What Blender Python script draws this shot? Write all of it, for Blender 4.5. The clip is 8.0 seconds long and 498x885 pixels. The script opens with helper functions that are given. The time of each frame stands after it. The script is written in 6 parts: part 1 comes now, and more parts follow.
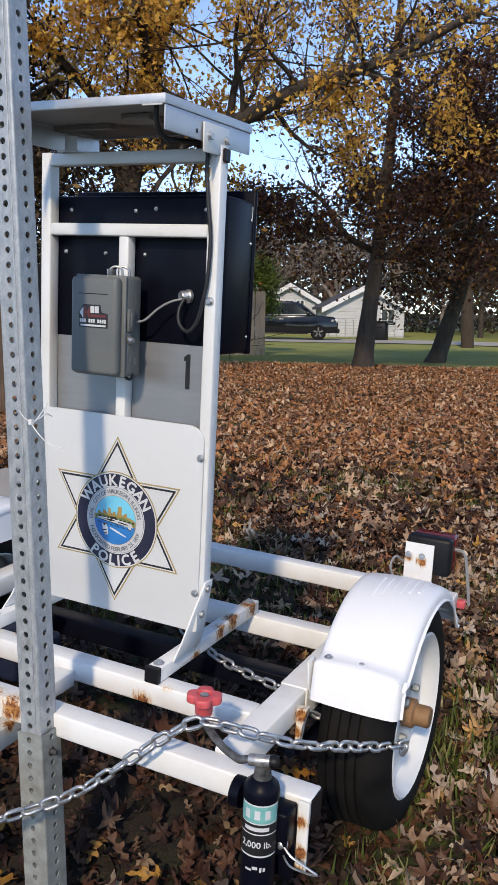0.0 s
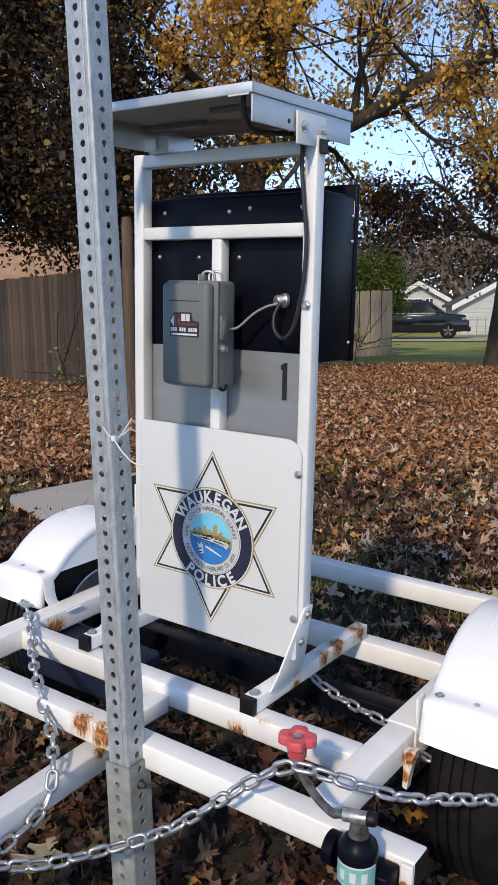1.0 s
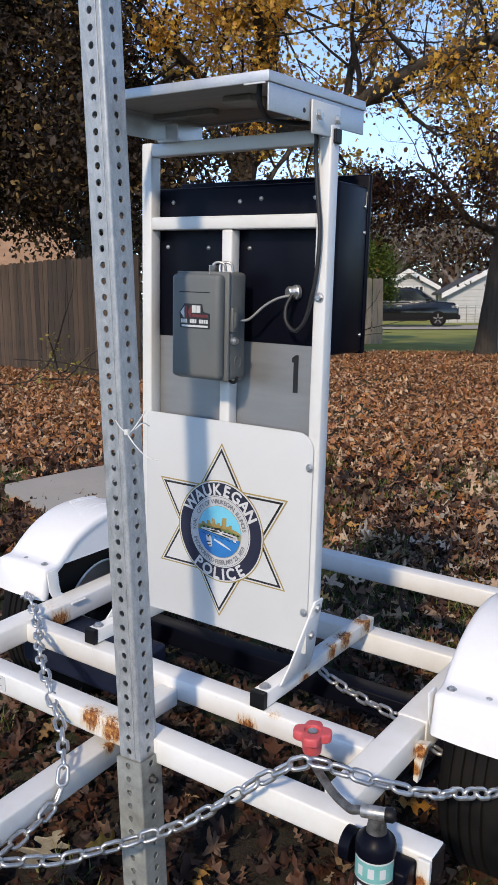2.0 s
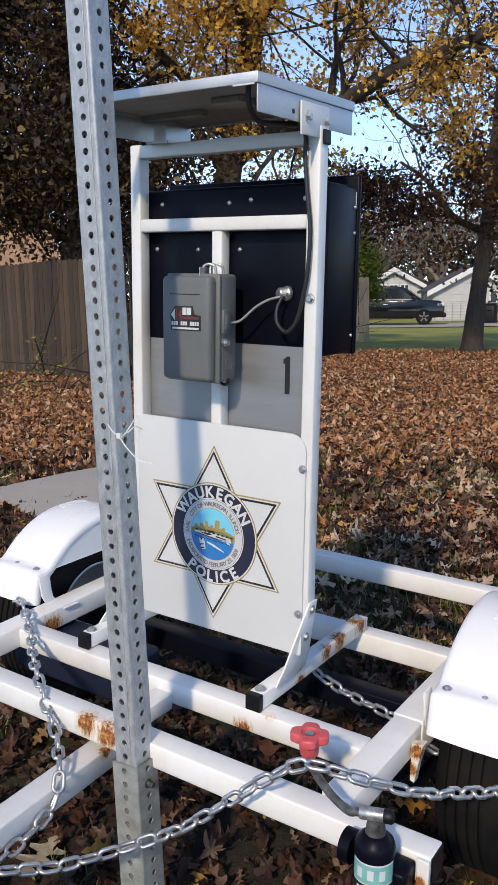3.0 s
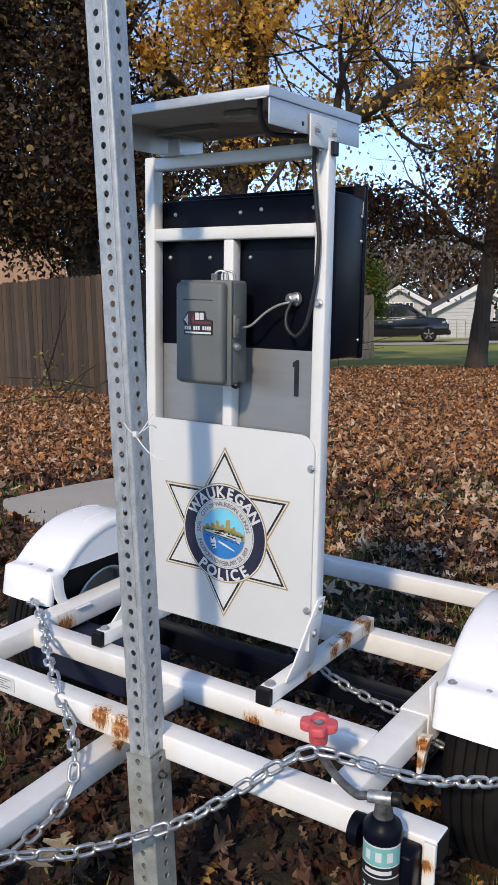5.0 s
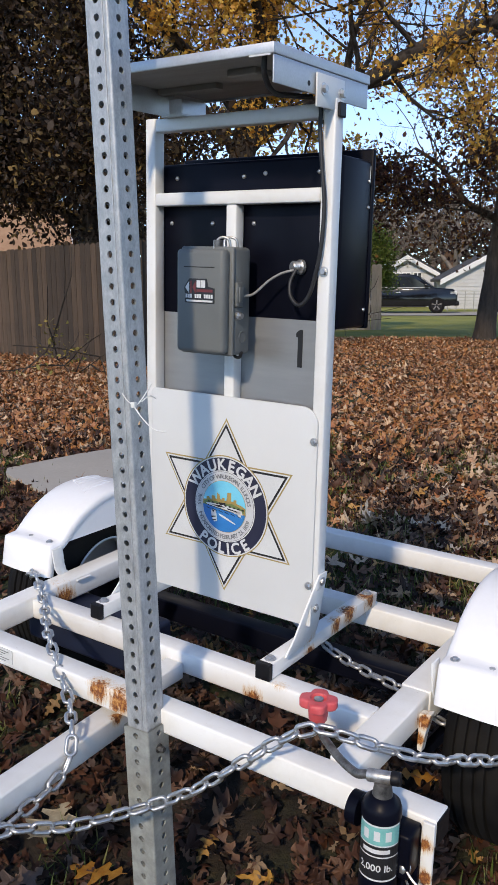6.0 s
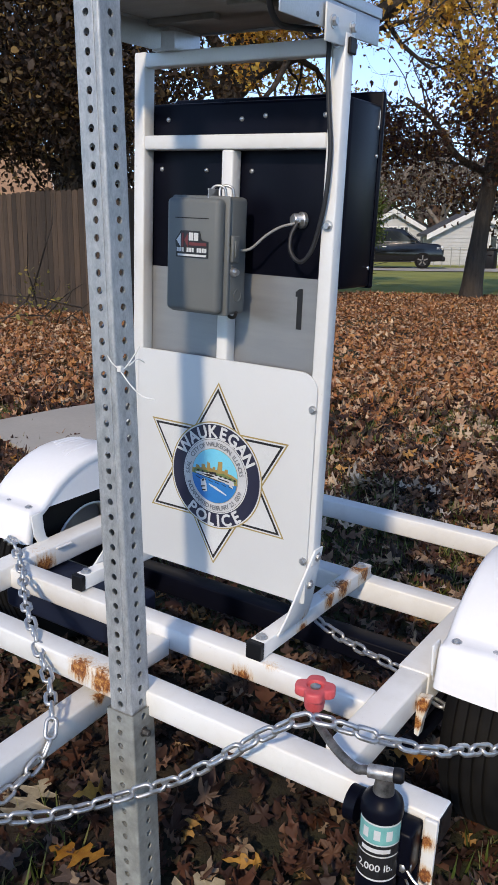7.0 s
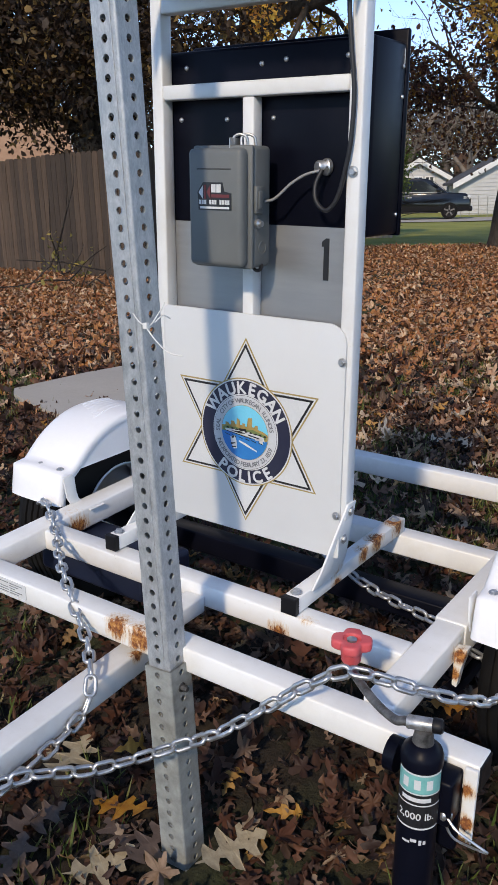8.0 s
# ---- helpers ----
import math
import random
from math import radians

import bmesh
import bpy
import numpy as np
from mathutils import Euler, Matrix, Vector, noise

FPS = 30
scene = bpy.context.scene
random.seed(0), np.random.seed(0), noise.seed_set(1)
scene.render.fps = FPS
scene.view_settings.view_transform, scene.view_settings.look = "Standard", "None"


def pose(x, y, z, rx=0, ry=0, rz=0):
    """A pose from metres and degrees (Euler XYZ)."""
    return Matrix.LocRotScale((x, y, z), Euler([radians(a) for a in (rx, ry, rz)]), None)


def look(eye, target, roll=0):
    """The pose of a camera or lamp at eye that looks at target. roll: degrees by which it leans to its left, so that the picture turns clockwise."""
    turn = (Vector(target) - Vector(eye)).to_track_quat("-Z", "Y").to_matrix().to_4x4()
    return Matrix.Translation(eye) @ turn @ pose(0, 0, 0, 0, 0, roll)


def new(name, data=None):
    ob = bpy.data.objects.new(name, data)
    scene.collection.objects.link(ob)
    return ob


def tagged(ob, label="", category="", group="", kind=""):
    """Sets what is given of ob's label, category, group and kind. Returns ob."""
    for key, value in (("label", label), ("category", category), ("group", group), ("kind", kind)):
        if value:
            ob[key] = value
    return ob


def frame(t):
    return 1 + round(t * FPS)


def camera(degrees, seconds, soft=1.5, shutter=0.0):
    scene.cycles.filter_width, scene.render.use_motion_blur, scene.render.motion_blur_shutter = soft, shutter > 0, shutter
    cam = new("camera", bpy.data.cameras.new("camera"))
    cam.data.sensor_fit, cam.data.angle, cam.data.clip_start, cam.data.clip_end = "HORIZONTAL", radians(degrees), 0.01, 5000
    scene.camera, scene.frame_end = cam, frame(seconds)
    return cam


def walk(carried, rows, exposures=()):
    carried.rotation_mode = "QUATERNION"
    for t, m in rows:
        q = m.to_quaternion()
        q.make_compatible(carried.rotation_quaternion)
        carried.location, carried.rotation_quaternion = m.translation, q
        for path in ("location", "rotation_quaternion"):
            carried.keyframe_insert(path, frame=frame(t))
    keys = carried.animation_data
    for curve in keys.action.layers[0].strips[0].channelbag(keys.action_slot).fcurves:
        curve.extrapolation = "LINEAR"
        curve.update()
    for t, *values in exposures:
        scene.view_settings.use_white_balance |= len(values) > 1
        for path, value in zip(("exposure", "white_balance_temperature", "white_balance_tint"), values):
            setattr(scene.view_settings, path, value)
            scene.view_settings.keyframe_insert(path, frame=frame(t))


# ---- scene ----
from mathutils import Quaternion

cam = camera(33.2, 8.0, soft=1.15)
# the trailer stands a little out of level: TILT turns its own axes into the world's
TILT = Matrix(((0.99911994, 0.00605504, 0.0415053, 0), (-0.00585626, 0.9999708, -0.00490919, 0),
               (-0.04153382, 0.0046618, 0.99912622, 0), (0, 0, 0, 1)))
PATH = [
    (0, (0.218, -0.006, 1.178), (-0.654, 1.758, 0.822), 2.9),
    (0.5, (0.221, 0.128, 1.179), (-0.874, 1.766, 0.834), 2.5),
    (1, (0.205, 0.127, 1.183), (-0.929, 1.734, 0.82), 1.1),
    (1.5, (0.18, 0.116, 1.187), (-0.938, 1.729, 0.803), 1.4),
    (3, (0.154, 0.114, 1.193), (-0.93, 1.748, 0.801), 0.8),
    (3.5, (0.172, 0.1, 1.193), (-0.887, 1.757, 0.83), 1.3),
    (4, (0.186, 0.09, 1.197), (-0.863, 1.759, 0.863), 1.6),
    (4.5, (0.196, 0.064, 1.182), (-0.876, 1.724, 0.874), 1.8),
    (4.7, (0.185, 0.061, 1.174), (-0.911, 1.703, 0.856), 1.0),
    (6, (0.163, 0.096, 1.168), (-0.938, 1.711, 0.747), 1.2),
    (6.5, (0.126, 0.124, 1.175), (-0.935, 1.755, 0.715), 3.1),
    (7, (0.086, 0.17, 1.169), (-0.961, 1.79, 0.641), 2.4),
    (7.5, (0.079, 0.171, 1.164), (-0.968, 1.769, 0.572), 2.7),
    (8, (0.078, 0.179, 1.158), (-1.009, 1.739, 0.536), 0.2),
]
walk(cam, [(t, TILT @ look(eye, target, roll)) for t, eye, target, roll in PATH],
     exposures=[(0.0, 0.54, 8000, 12), (4.5, 0.56, 8050, 12), (6.5, 0.54, 7950, 12), (8.0, 0.50, 7900, 12)])

# ---- light ----
world = bpy.data.worlds.new("world")
scene.world = world
world.use_nodes = True
wn = world.node_tree.nodes
sky = wn.new("ShaderNodeTexSky")
sky.sky_type, sky.sun_disc = "NISHITA", False
sky.air_density, sky.dust_density, sky.ozone_density = 0.8, 0.05, 3.5
SUN_FROM = Vector((0.25, -1.0, 0.68)).normalized()
sky.altitude = 3500
sky.sun_elevation = math.asin(SUN_FROM.z)
sky.sun_rotation = math.atan2(SUN_FROM.x, SUN_FROM.y)
world.node_tree.links.new(sky.outputs[0], wn["Background"].inputs[0])
wn["Background"].inputs[1].default_value = 0.23
sun = new("sun", bpy.data.lights.new("sun", "SUN"))
sun.data.energy, sun.data.angle, sun.data.color = 1.95, radians(3.4), (1.0, 0.92, 0.80)
sun.matrix_world = look(SUN_FROM * 20, (0, 0, 0))

# ---- helpers ----
ORIGIN = {}


def thing(name, at, m=None, label="", category="", group="", kind=""):
    """An Empty at a thing's base; its parts are given in the same coordinates as at."""
    ob = new(name)
    ob.empty_display_size = 0.05
    ob.matrix_world = (m or Matrix()) @ Matrix.Translation(at)
    ORIGIN[ob] = Vector(at)
    return tagged(ob, label, category, group, kind)


def part(name, bm, material, parent=None, label="", smooth=False):
    me = bpy.data.meshes.new(name)
    if isinstance(bm, bpy.types.Mesh):
        me = bm
    else:
        bm.to_mesh(me)
        bm.free()
    ob = new(name, me)
    if parent is not None:
        o = ORIGIN[parent]
        me.transform(Matrix.Translation(-o))
        ORIGIN[ob] = o
        ob.parent = parent
    me.materials.clear()
    me.materials.append(material)
    if smooth:
        areas = [f.area for f in me.polygons]
        top = max(areas) * 0.2
        large = sum(a > top for a in areas)
        # the few large faces of a bevelled block stay flat, its rounded edges are smooth
        me.polygons.foreach_set("use_smooth", [large > 8 or a <= top for a in areas])
        me.set_sharp_from_angle(angle=radians(50))
    if label:
        tagged(ob, label)
    return ob


def box(x0, x1, y0, y1, z0, z1, r=0.003, seg=2, bm=None):
    """A box with rounded edges."""
    b = bmesh.new()
    m = Matrix.LocRotScale(((x0 + x1) / 2, (y0 + y1) / 2, (z0 + z1) / 2), None, (abs(x1 - x0), abs(y1 - y0), abs(z1 - z0)))
    bmesh.ops.create_cube(b, size=1, matrix=m)
    if r > 0:
        bmesh.ops.bevel(b, geom=b.edges[:], offset=r, segments=seg, profile=0.5, affect="EDGES")
    return join(bm, b)


def join(bm, b):
    if bm is None:
        return b
    me = bpy.data.meshes.new("t")
    b.to_mesh(me)
    b.free()
    bm.from_mesh(me)
    bpy.data.meshes.remove(me)
    return bm


def moved(b, m):
    bmesh.ops.transform(b, matrix=m, verts=b.verts[:])
    return b


def lathe(profile, m, n=32, bm=None):
    """Turns (radius, height) pairs about the z axis of m."""
    b = bmesh.new()
    rings = []
    for r, h in profile:
        if r < 1e-6:
            rings.append([b.verts.new(m @ Vector((0, 0, h)))])
        else:
            rings.append([b.verts.new(m @ Vector((r * math.cos(2 * math.pi * i / n), r * math.sin(2 * math.pi * i / n), h))) for i in range(n)])
    for a, c in zip(rings, rings[1:]):
        for i in range(n):
            k = (i + 1) % n
            if len(a) == 1 and len(c) > 1:
                b.faces.new((a[0], c[i], c[k]))
            elif len(c) == 1 and len(a) > 1:
                b.faces.new((a[i], c[0], a[k]))
            elif len(a) > 1:
                b.faces.new((a[i], c[i], c[k], a[k]))
    bmesh.ops.recalc_face_normals(b, faces=b.faces[:])
    return join(bm, b)


def curve_points(pts, n=8):
    """A smooth line through pts (Catmull-Rom)."""
    p = [Vector(q) for q in pts]
    p = [2 * p[0] - p[1]] + p + [2 * p[-1] - p[-2]]
    out = []
    for a, b, c, d in zip(p, p[1:], p[2:], p[3:]):
        for i in range(n):
            t = i / n
            out.append(0.5 * (2 * b + (c - a) * t + (2 * a - 5 * b + 4 * c - d) * t * t + (3 * b - a - 3 * c + d) * t ** 3))
    return out + [p[-2]]


def sweep(pts, radius, sides=8, closed=False, bm=None):
    """A round bar along pts; radius a number or one for each point."""
    b = bmesh.new()
    pts = [Vector(p) for p in pts]
    n = len(pts)
    rad = radius if isinstance(radius, (list, tuple)) else [radius] * n
    rings, side = [], None
    for i, p in enumerate(pts):
        if closed:
            d = pts[(i + 1) % n] - pts[i - 1]
        else:
            d = pts[min(i + 1, n - 1)] - pts[max(i - 1, 0)]
        d.normalize()
        if side is None:
            side = d.orthogonal().normalized()
        side = (side - d * side.dot(d)).normalized()
        up = d.cross(side)
        rings.append([b.verts.new(p + rad[i] * (side * math.cos(a) + up * math.sin(a))) for a in [2 * math.pi * k / sides for k in range(sides)]])
    pairs = list(zip(rings, rings[1:])) + ([(rings[-1], rings[0])] if closed else [])
    for a, c in pairs:
        for k in range(sides):
            b.faces.new((a[k], a[(k + 1) % sides], c[(k + 1) % sides], c[k]))
    if not closed:
        b.faces.new(rings[0][::-1])
        b.faces.new(rings[-1])
    bmesh.ops.recalc_face_normals(b, faces=b.faces[:])
    return join(bm, b)


def prism(outline, axis, a, c, r=0.0, bm=None):
    """An outline of (u, v) pairs pushed along an axis from a to c: x -> (y, z), y -> (x, z), z -> (x, y)."""
    b = bmesh.new()
    put = {"x": lambda u, v, w: (w, u, v), "y": lambda u, v, w: (u, w, v), "z": lambda u, v, w: (u, v, w)}[axis]
    lo = [b.verts.new(put(u, v, a)) for u, v in outline]
    hi = [b.verts.new(put(u, v, c)) for u, v in outline]
    n = len(outline)
    b.faces.new(lo[::-1])
    b.faces.new(hi)
    for i in range(n):
        b.faces.new((lo[i], lo[(i + 1) % n], hi[(i + 1) % n], hi[i]))
    bmesh.ops.recalc_face_normals(b, faces=b.faces[:])
    if r > 0:
        bmesh.ops.bevel(b, geom=b.edges[:], offset=r, segments=2, profile=0.5, affect="EDGES")
    return join(bm, b)


def rounded(x0, x1, z0, z1, radii, n=6):
    """A rectangle with its own corner radii: bottom left, bottom right, top right, top left."""
    out = []
    for (cx, cz, a), r in zip(((x0, z0, 180), (x1, z0, 270), (x1, z1, 0), (x0, z1, 90)), radii):
        sx, sz = (1 if cx == x0 else -1), (1 if cz == z0 else -1)
        for i in range(n + 1):
            t = radians(a + 90 * i / n)
            out.append((cx + sx * r + r * math.cos(t), cz + sz * r + r * math.sin(t)))
    return out


def bolt_head(p, d, r=0.006, h=0.004, washer=True):
    """A hexagon bolt head with its washer at p, facing along d."""
    m = Matrix.Translation(p) @ Vector(d).to_track_quat("Z", "Y").to_matrix().to_4x4()
    b = bmesh.new()
    if washer:
        b = lathe([(0, 0), (r * 1.5, 0), (r * 1.5, 0.0015), (0, 0.0015)], m, 20, b)
    b = lathe([(r, 0.0015), (r, h), (r * 0.85, h + 0.001), (0, h + 0.001)], m, 6, b)
    return b


def letters(body, size):
    """The built-in font's shapes as a mesh, centred on x, standing on y = 0."""
    cu = bpy.data.curves.new("letters", "FONT")
    cu.body, cu.size, cu.align_x, cu.resolution_u = body, size, "CENTER", 3
    ob = new("letters", cu)
    bpy.context.view_layer.update()
    me = bpy.data.meshes.new_from_object(ob.evaluated_get(bpy.context.evaluated_depsgraph_get()))
    b = bmesh.new()
    b.from_mesh(me)
    bpy.data.objects.remove(ob)
    bpy.data.curves.remove(cu)
    bpy.data.meshes.remove(me)
    return b


def fatten(b, d):
    """Makes flat letters bolder by laying shifted copies over each other."""
    src = b.copy()
    for k, (dx, dy) in enumerate(((d, 0), (-d, 0), (0, d), (0, -d))):
        c = src.copy()
        moved(c, Matrix.Translation((dx, dy, 0.00002 * (k + 1))))
        b = join(b, c)
    src.free()
    return b


# ---- materials ----
def nodes_of(name):
    m = bpy.data.materials.new(name)
    m.use_nodes = True
    t = m.node_tree
    return m, t, t.nodes["Principled BSDF"]


def add(t, kind, **inputs):
    n = t.nodes.new(kind)
    for k, v in inputs.items():
        n.inputs[k.replace("_", " ")].default_value = v
    return n


def noise_tex(t, scale, detail=4.0, rough=0.6, coord="Object", stretch=None):
    co = t.nodes.new("ShaderNodeTexCoord")
    n = add(t, "ShaderNodeTexNoise", Scale=scale, Detail=detail, Roughness=rough)
    if stretch:
        mp = t.nodes.new("ShaderNodeMapping")
        mp.inputs["Scale"].default_value = stretch
        t.links.new(co.outputs[coord], mp.inputs["Vector"])
        t.links.new(mp.outputs[0], n.inputs["Vector"])
    else:
        t.links.new(co.outputs[coord], n.inputs["Vector"])
    return n


def ramp(t, source, stops):
    r = t.nodes.new("ShaderNodeValToRGB")
    el = r.color_ramp.elements
    while len(el) < len(stops):
        el.new(0.5)
    for e, (p, c) in zip(el, stops):
        e.position = p
        e.color = (*c, 1) if not isinstance(c, (int, float)) else (c, c, c, 1)
    t.links.new(source, r.inputs[0])
    return r


def mix(t, fac, a, b, kind="MIX"):
    n = t.nodes.new("ShaderNodeMix")
    n.data_type, n.blend_type = "RGBA", kind
    for sock, v in ((n.inputs[0], fac), (n.inputs[6], a), (n.inputs[7], b)):
        if isinstance(v, bpy.types.NodeSocket):
            t.links.new(v, sock)
        else:
            sock.default_value = v if isinstance(v, (int, float)) else (*v, 1)
    return n.outputs[2]


def bump(t, bsdf, height, strength=0.3, distance=0.001):
    b = add(t, "ShaderNodeBump", Strength=strength, Distance=distance)
    t.links.new(height, b.inputs["Height"])
    t.links.new(b.outputs[0], bsdf.inputs["Normal"])


def surface(name, c1, c2, scale=30, rough=(0.4, 0.6), metal=0.0, fine=400, relief=0.15, spec=0.5, stretch=None, depth=0.0006, grain=0.12):
    """A surface that varies between two colours at two sizes of grain."""
    m, t, b = nodes_of(name)
    n1, n2 = noise_tex(t, scale, 5, stretch=stretch), noise_tex(t, fine, 3, stretch=stretch)
    base = mix(t, ramp(t, n1.outputs[0], [(0.3, 0.0), (0.7, 1.0)]).outputs[0], c1, c2)
    col = mix(t, grain, base, ramp(t, n2.outputs[0], [(0.3, 0.25), (0.7, 1.0)]).outputs[0], "MULTIPLY")
    t.links.new(col, b.inputs["Base Color"])
    t.links.new(ramp(t, n1.outputs[0], [(0.3, rough[0]), (0.7, rough[1])]).outputs[0], b.inputs["Roughness"])
    b.inputs["Metallic"].default_value = metal
    b.inputs["Specular IOR Level"].default_value = spec
    if relief:
        bump(t, b, n2.outputs[0], relief, depth)
    return m


def painted(name, spots, base=(0.80, 0.80, 0.785)):
    """White paint on steel, with rust that breaks out round the given welds (x, y, z, reach)."""
    m, t, b = nodes_of(name)
    geo = t.nodes.new("ShaderNodeTexCoord")
    grime, speck, edge = noise_tex(t, 9, 6, 0.7), noise_tex(t, 160, 4), noise_tex(t, 150, 6, 0.8, stretch=(1, 1, 0.22))
    col = mix(t, ramp(t, grime.outputs[0], [(0.45, 0.0), (0.75, 0.35)]).outputs[0], base, (0.52, 0.50, 0.45))
    col = mix(t, ramp(t, speck.outputs[0], [(0.70, 0.0), (0.76, 0.5)]).outputs[0], col, (0.25, 0.2, 0.16))
    total = None
    for x, y, z, reach in spots:
        d = t.nodes.new("ShaderNodeVectorMath")
        d.operation = "DISTANCE"
        t.links.new(geo.outputs["Object"], d.inputs[0])
        d.inputs[1].default_value = (x - TO.x, y - TO.y, z - TO.z)
        r = add(t, "ShaderNodeMapRange", From_Min=0.0, From_Max=reach, To_Min=1.0, To_Max=0.0)
        t.links.new(d.outputs["Value"], r.inputs[0])
        if total is None:
            total = r.outputs[0]
        else:
            mx = t.nodes.new("ShaderNodeMath")
            mx.operation = "MAXIMUM"
            t.links.new(total, mx.inputs[0])
            t.links.new(r.outputs[0], mx.inputs[1])
            total = mx.outputs[0]
    if total is not None:
        ad = t.nodes.new("ShaderNodeMath")
        ad.operation = "MULTIPLY_ADD"
        t.links.new(edge.outputs[0], ad.inputs[0])
        ad.inputs[1].default_value = 1.5
        t.links.new(total, ad.inputs[2])
        mask = ramp(t, ad.outputs[0], [(0.0, 0.0), (1.0, 1.0)])
        sc = add(t, "ShaderNodeMapRange", From_Min=1.25, From_Max=1.4)
        t.links.new(ad.outputs[0], sc.inputs[0])
        halo = add(t, "ShaderNodeMapRange", From_Min=0.98, From_Max=1.3, To_Max=0.6)
        t.links.new(ad.outputs[0], halo.inputs[0])
        t.nodes.remove(mask)
        col = mix(t, halo.outputs[0], col, (0.62, 0.38, 0.14))
        rust = ramp(t, noise_tex(t, 120, 5).outputs[0], [(0.30, (0.07, 0.022, 0.012)), (0.46, (0.24, 0.075, 0.022)), (0.60, (0.50, 0.22, 0.06)), (0.74, (0.66, 0.46, 0.26))])
        col = mix(t, sc.outputs[0], col, rust.outputs[0])
        ro = add(t, "ShaderNodeMapRange", To_Min=0.35, To_Max=0.9)
        t.links.new(sc.outputs[0], ro.inputs[0])
        t.links.new(ro.outputs[0], b.inputs["Roughness"])
    else:
        b.inputs["Roughness"].default_value = 0.35
    t.links.new(col, b.inputs["Base Color"])
    bump(t, b, edge.outputs[0], 0.12, 0.001)
    return m


def leaf_material(name, stops, gloss=0.5, through_light=0.25, blotch=0.45):
    """Leaves: each its own colour, with blotches."""
    m, t, b = nodes_of(name)
    g = t.nodes.new("ShaderNodeNewGeometry")
    col = ramp(t, g.outputs["Random Per Island"], stops)
    n = noise_tex(t, 60, 4)
    c = mix(t, ramp(t, n.outputs[0], [(0.4, 0.0), (0.7, blotch)]).outputs[0], col.outputs[0], (0.05, 0.03, 0.018))
    t.links.new(c, b.inputs["Base Color"])
    b.inputs["Roughness"].default_value = gloss
    b.inputs["Specular IOR Level"].default_value = 0.3
    if through_light:
        tr = t.nodes.new("ShaderNodeBsdfTranslucent")
        t.links.new(c, tr.inputs[0])
        mx = t.nodes.new("ShaderNodeMixShader")
        mx.inputs[0].default_value = through_light
        t.links.new(b.outputs[0], mx.inputs[1])
        t.links.new(tr.outputs[0], mx.inputs[2])
        t.links.new(mx.outputs[0], t.nodes["Material Output"].inputs[0])
    return m


TO = Vector((-0.825, 1.5, 0.0))      # the trailer's base, in its own axes
WELDS = [(-0.332, 1.40, 0.372, 0.030), (-0.342, 1.40, 0.335, 0.024), (-0.86, 1.117, 0.385, 0.045), (-0.81, 1.117, 0.378, 0.05), (-0.64, 1.302, 0.362, 0.034), (-0.61, 1.715, 0.43, 0.045), (-0.602, 1.62, 0.432, 0.045), (-0.602, 1.56, 0.425, 0.035), (-0.64, 1.715, 0.395, 0.04), (-0.602, 1.45, 0.405, 0.03), (-0.275, 1.874, 0.578, 0.018), (-0.243, 1.874, 0.572, 0.022),
         (-0.38, 1.42, 0.33, 0.06), (-1.26, 1.40, 0.37, 0.06), (-0.58, 1.30, 0.42, 0.035), (-0.99, 1.36, 0.40, 0.04), (-0.85, 1.131, 0.354, 0.02), (-0.826, 1.131, 0.335, 0.025),
         (-0.58, 1.44, 0.43, 0.035), (-0.99, 1.45, 0.42, 0.05), (-0.21, 1.109, 0.36, 0.022), (-0.208, 1.109, 0.305, 0.026), (-0.21, 1.109, 0.275, 0.02)]
white_steel = painted("white painted steel", WELDS)
white_plain = painted("white paint", [], (0.72, 0.725, 0.72))
fender_white = surface("white fender plastic", (0.88, 0.88, 0.89), (0.84, 0.84, 0.85), 5, (0.3, 0.4), fine=120, relief=0.02, grain=0.03)
sheet_white = surface("white sign sheet", (0.63, 0.635, 0.635), (0.59, 0.60, 0.60), 4, (0.28, 0.36), fine=300, relief=0.01, grain=0.02)
sheet_grey = surface("grey aluminium sheet", (0.30, 0.31, 0.32), (0.35, 0.36, 0.37), 7, (0.38, 0.5), 0.55, 350, 0.04, stretch=(1, 1, 8))
black_paint = surface("black powder coat", (0.003, 0.0036, 0.008), (0.005, 0.0058, 0.012), 12, (0.3, 0.4), fine=500, relief=0.04, spec=0.10)
black_rubber = surface("tyre rubber", (0.006, 0.006, 0.007), (0.016, 0.015, 0.014), 14, (0.65, 0.85), fine=220, relief=0.35, spec=0.1)
black_plastic = surface("black plastic", (0.006, 0.006, 0.008), (0.012, 0.012, 0.014), 25, (0.4, 0.55), relief=0.1, spec=0.25)
box_grey = surface("grey moulded plastic", (0.125, 0.135, 0.135), (0.15, 0.16, 0.158), 10, (0.45, 0.58), fine=600, relief=0.1)
alu = surface("brushed aluminium", (0.52, 0.54, 0.57), (0.62, 0.64, 0.67), 14, (0.42, 0.6), 0.75, 300, 0.06)
backsheet = surface("weathered panel back", (0.26, 0.25, 0.235), (0.36, 0.345, 0.32), 8, (0.6, 0.8), fine=90, relief=0.08, stretch=(1, 6, 1))
navy_plastic = surface("navy plastic", (0.010, 0.014, 0.034), (0.014, 0.020, 0.044), 25, (0.4, 0.55), relief=0.1, spec=0.25)
zinc = surface("zinc plated steel", (0.42, 0.43, 0.44), (0.62, 0.63, 0.64), 40, (0.3, 0.5), 0.85, 300, 0.15)
galvanised = surface("galvanised steel", (0.34, 0.365, 0.38), (0.60, 0.62, 0.635), 85, (0.40, 0.66), 0.5, 420, 0.25, stretch=(1, 1, 0.45), grain=0.3)
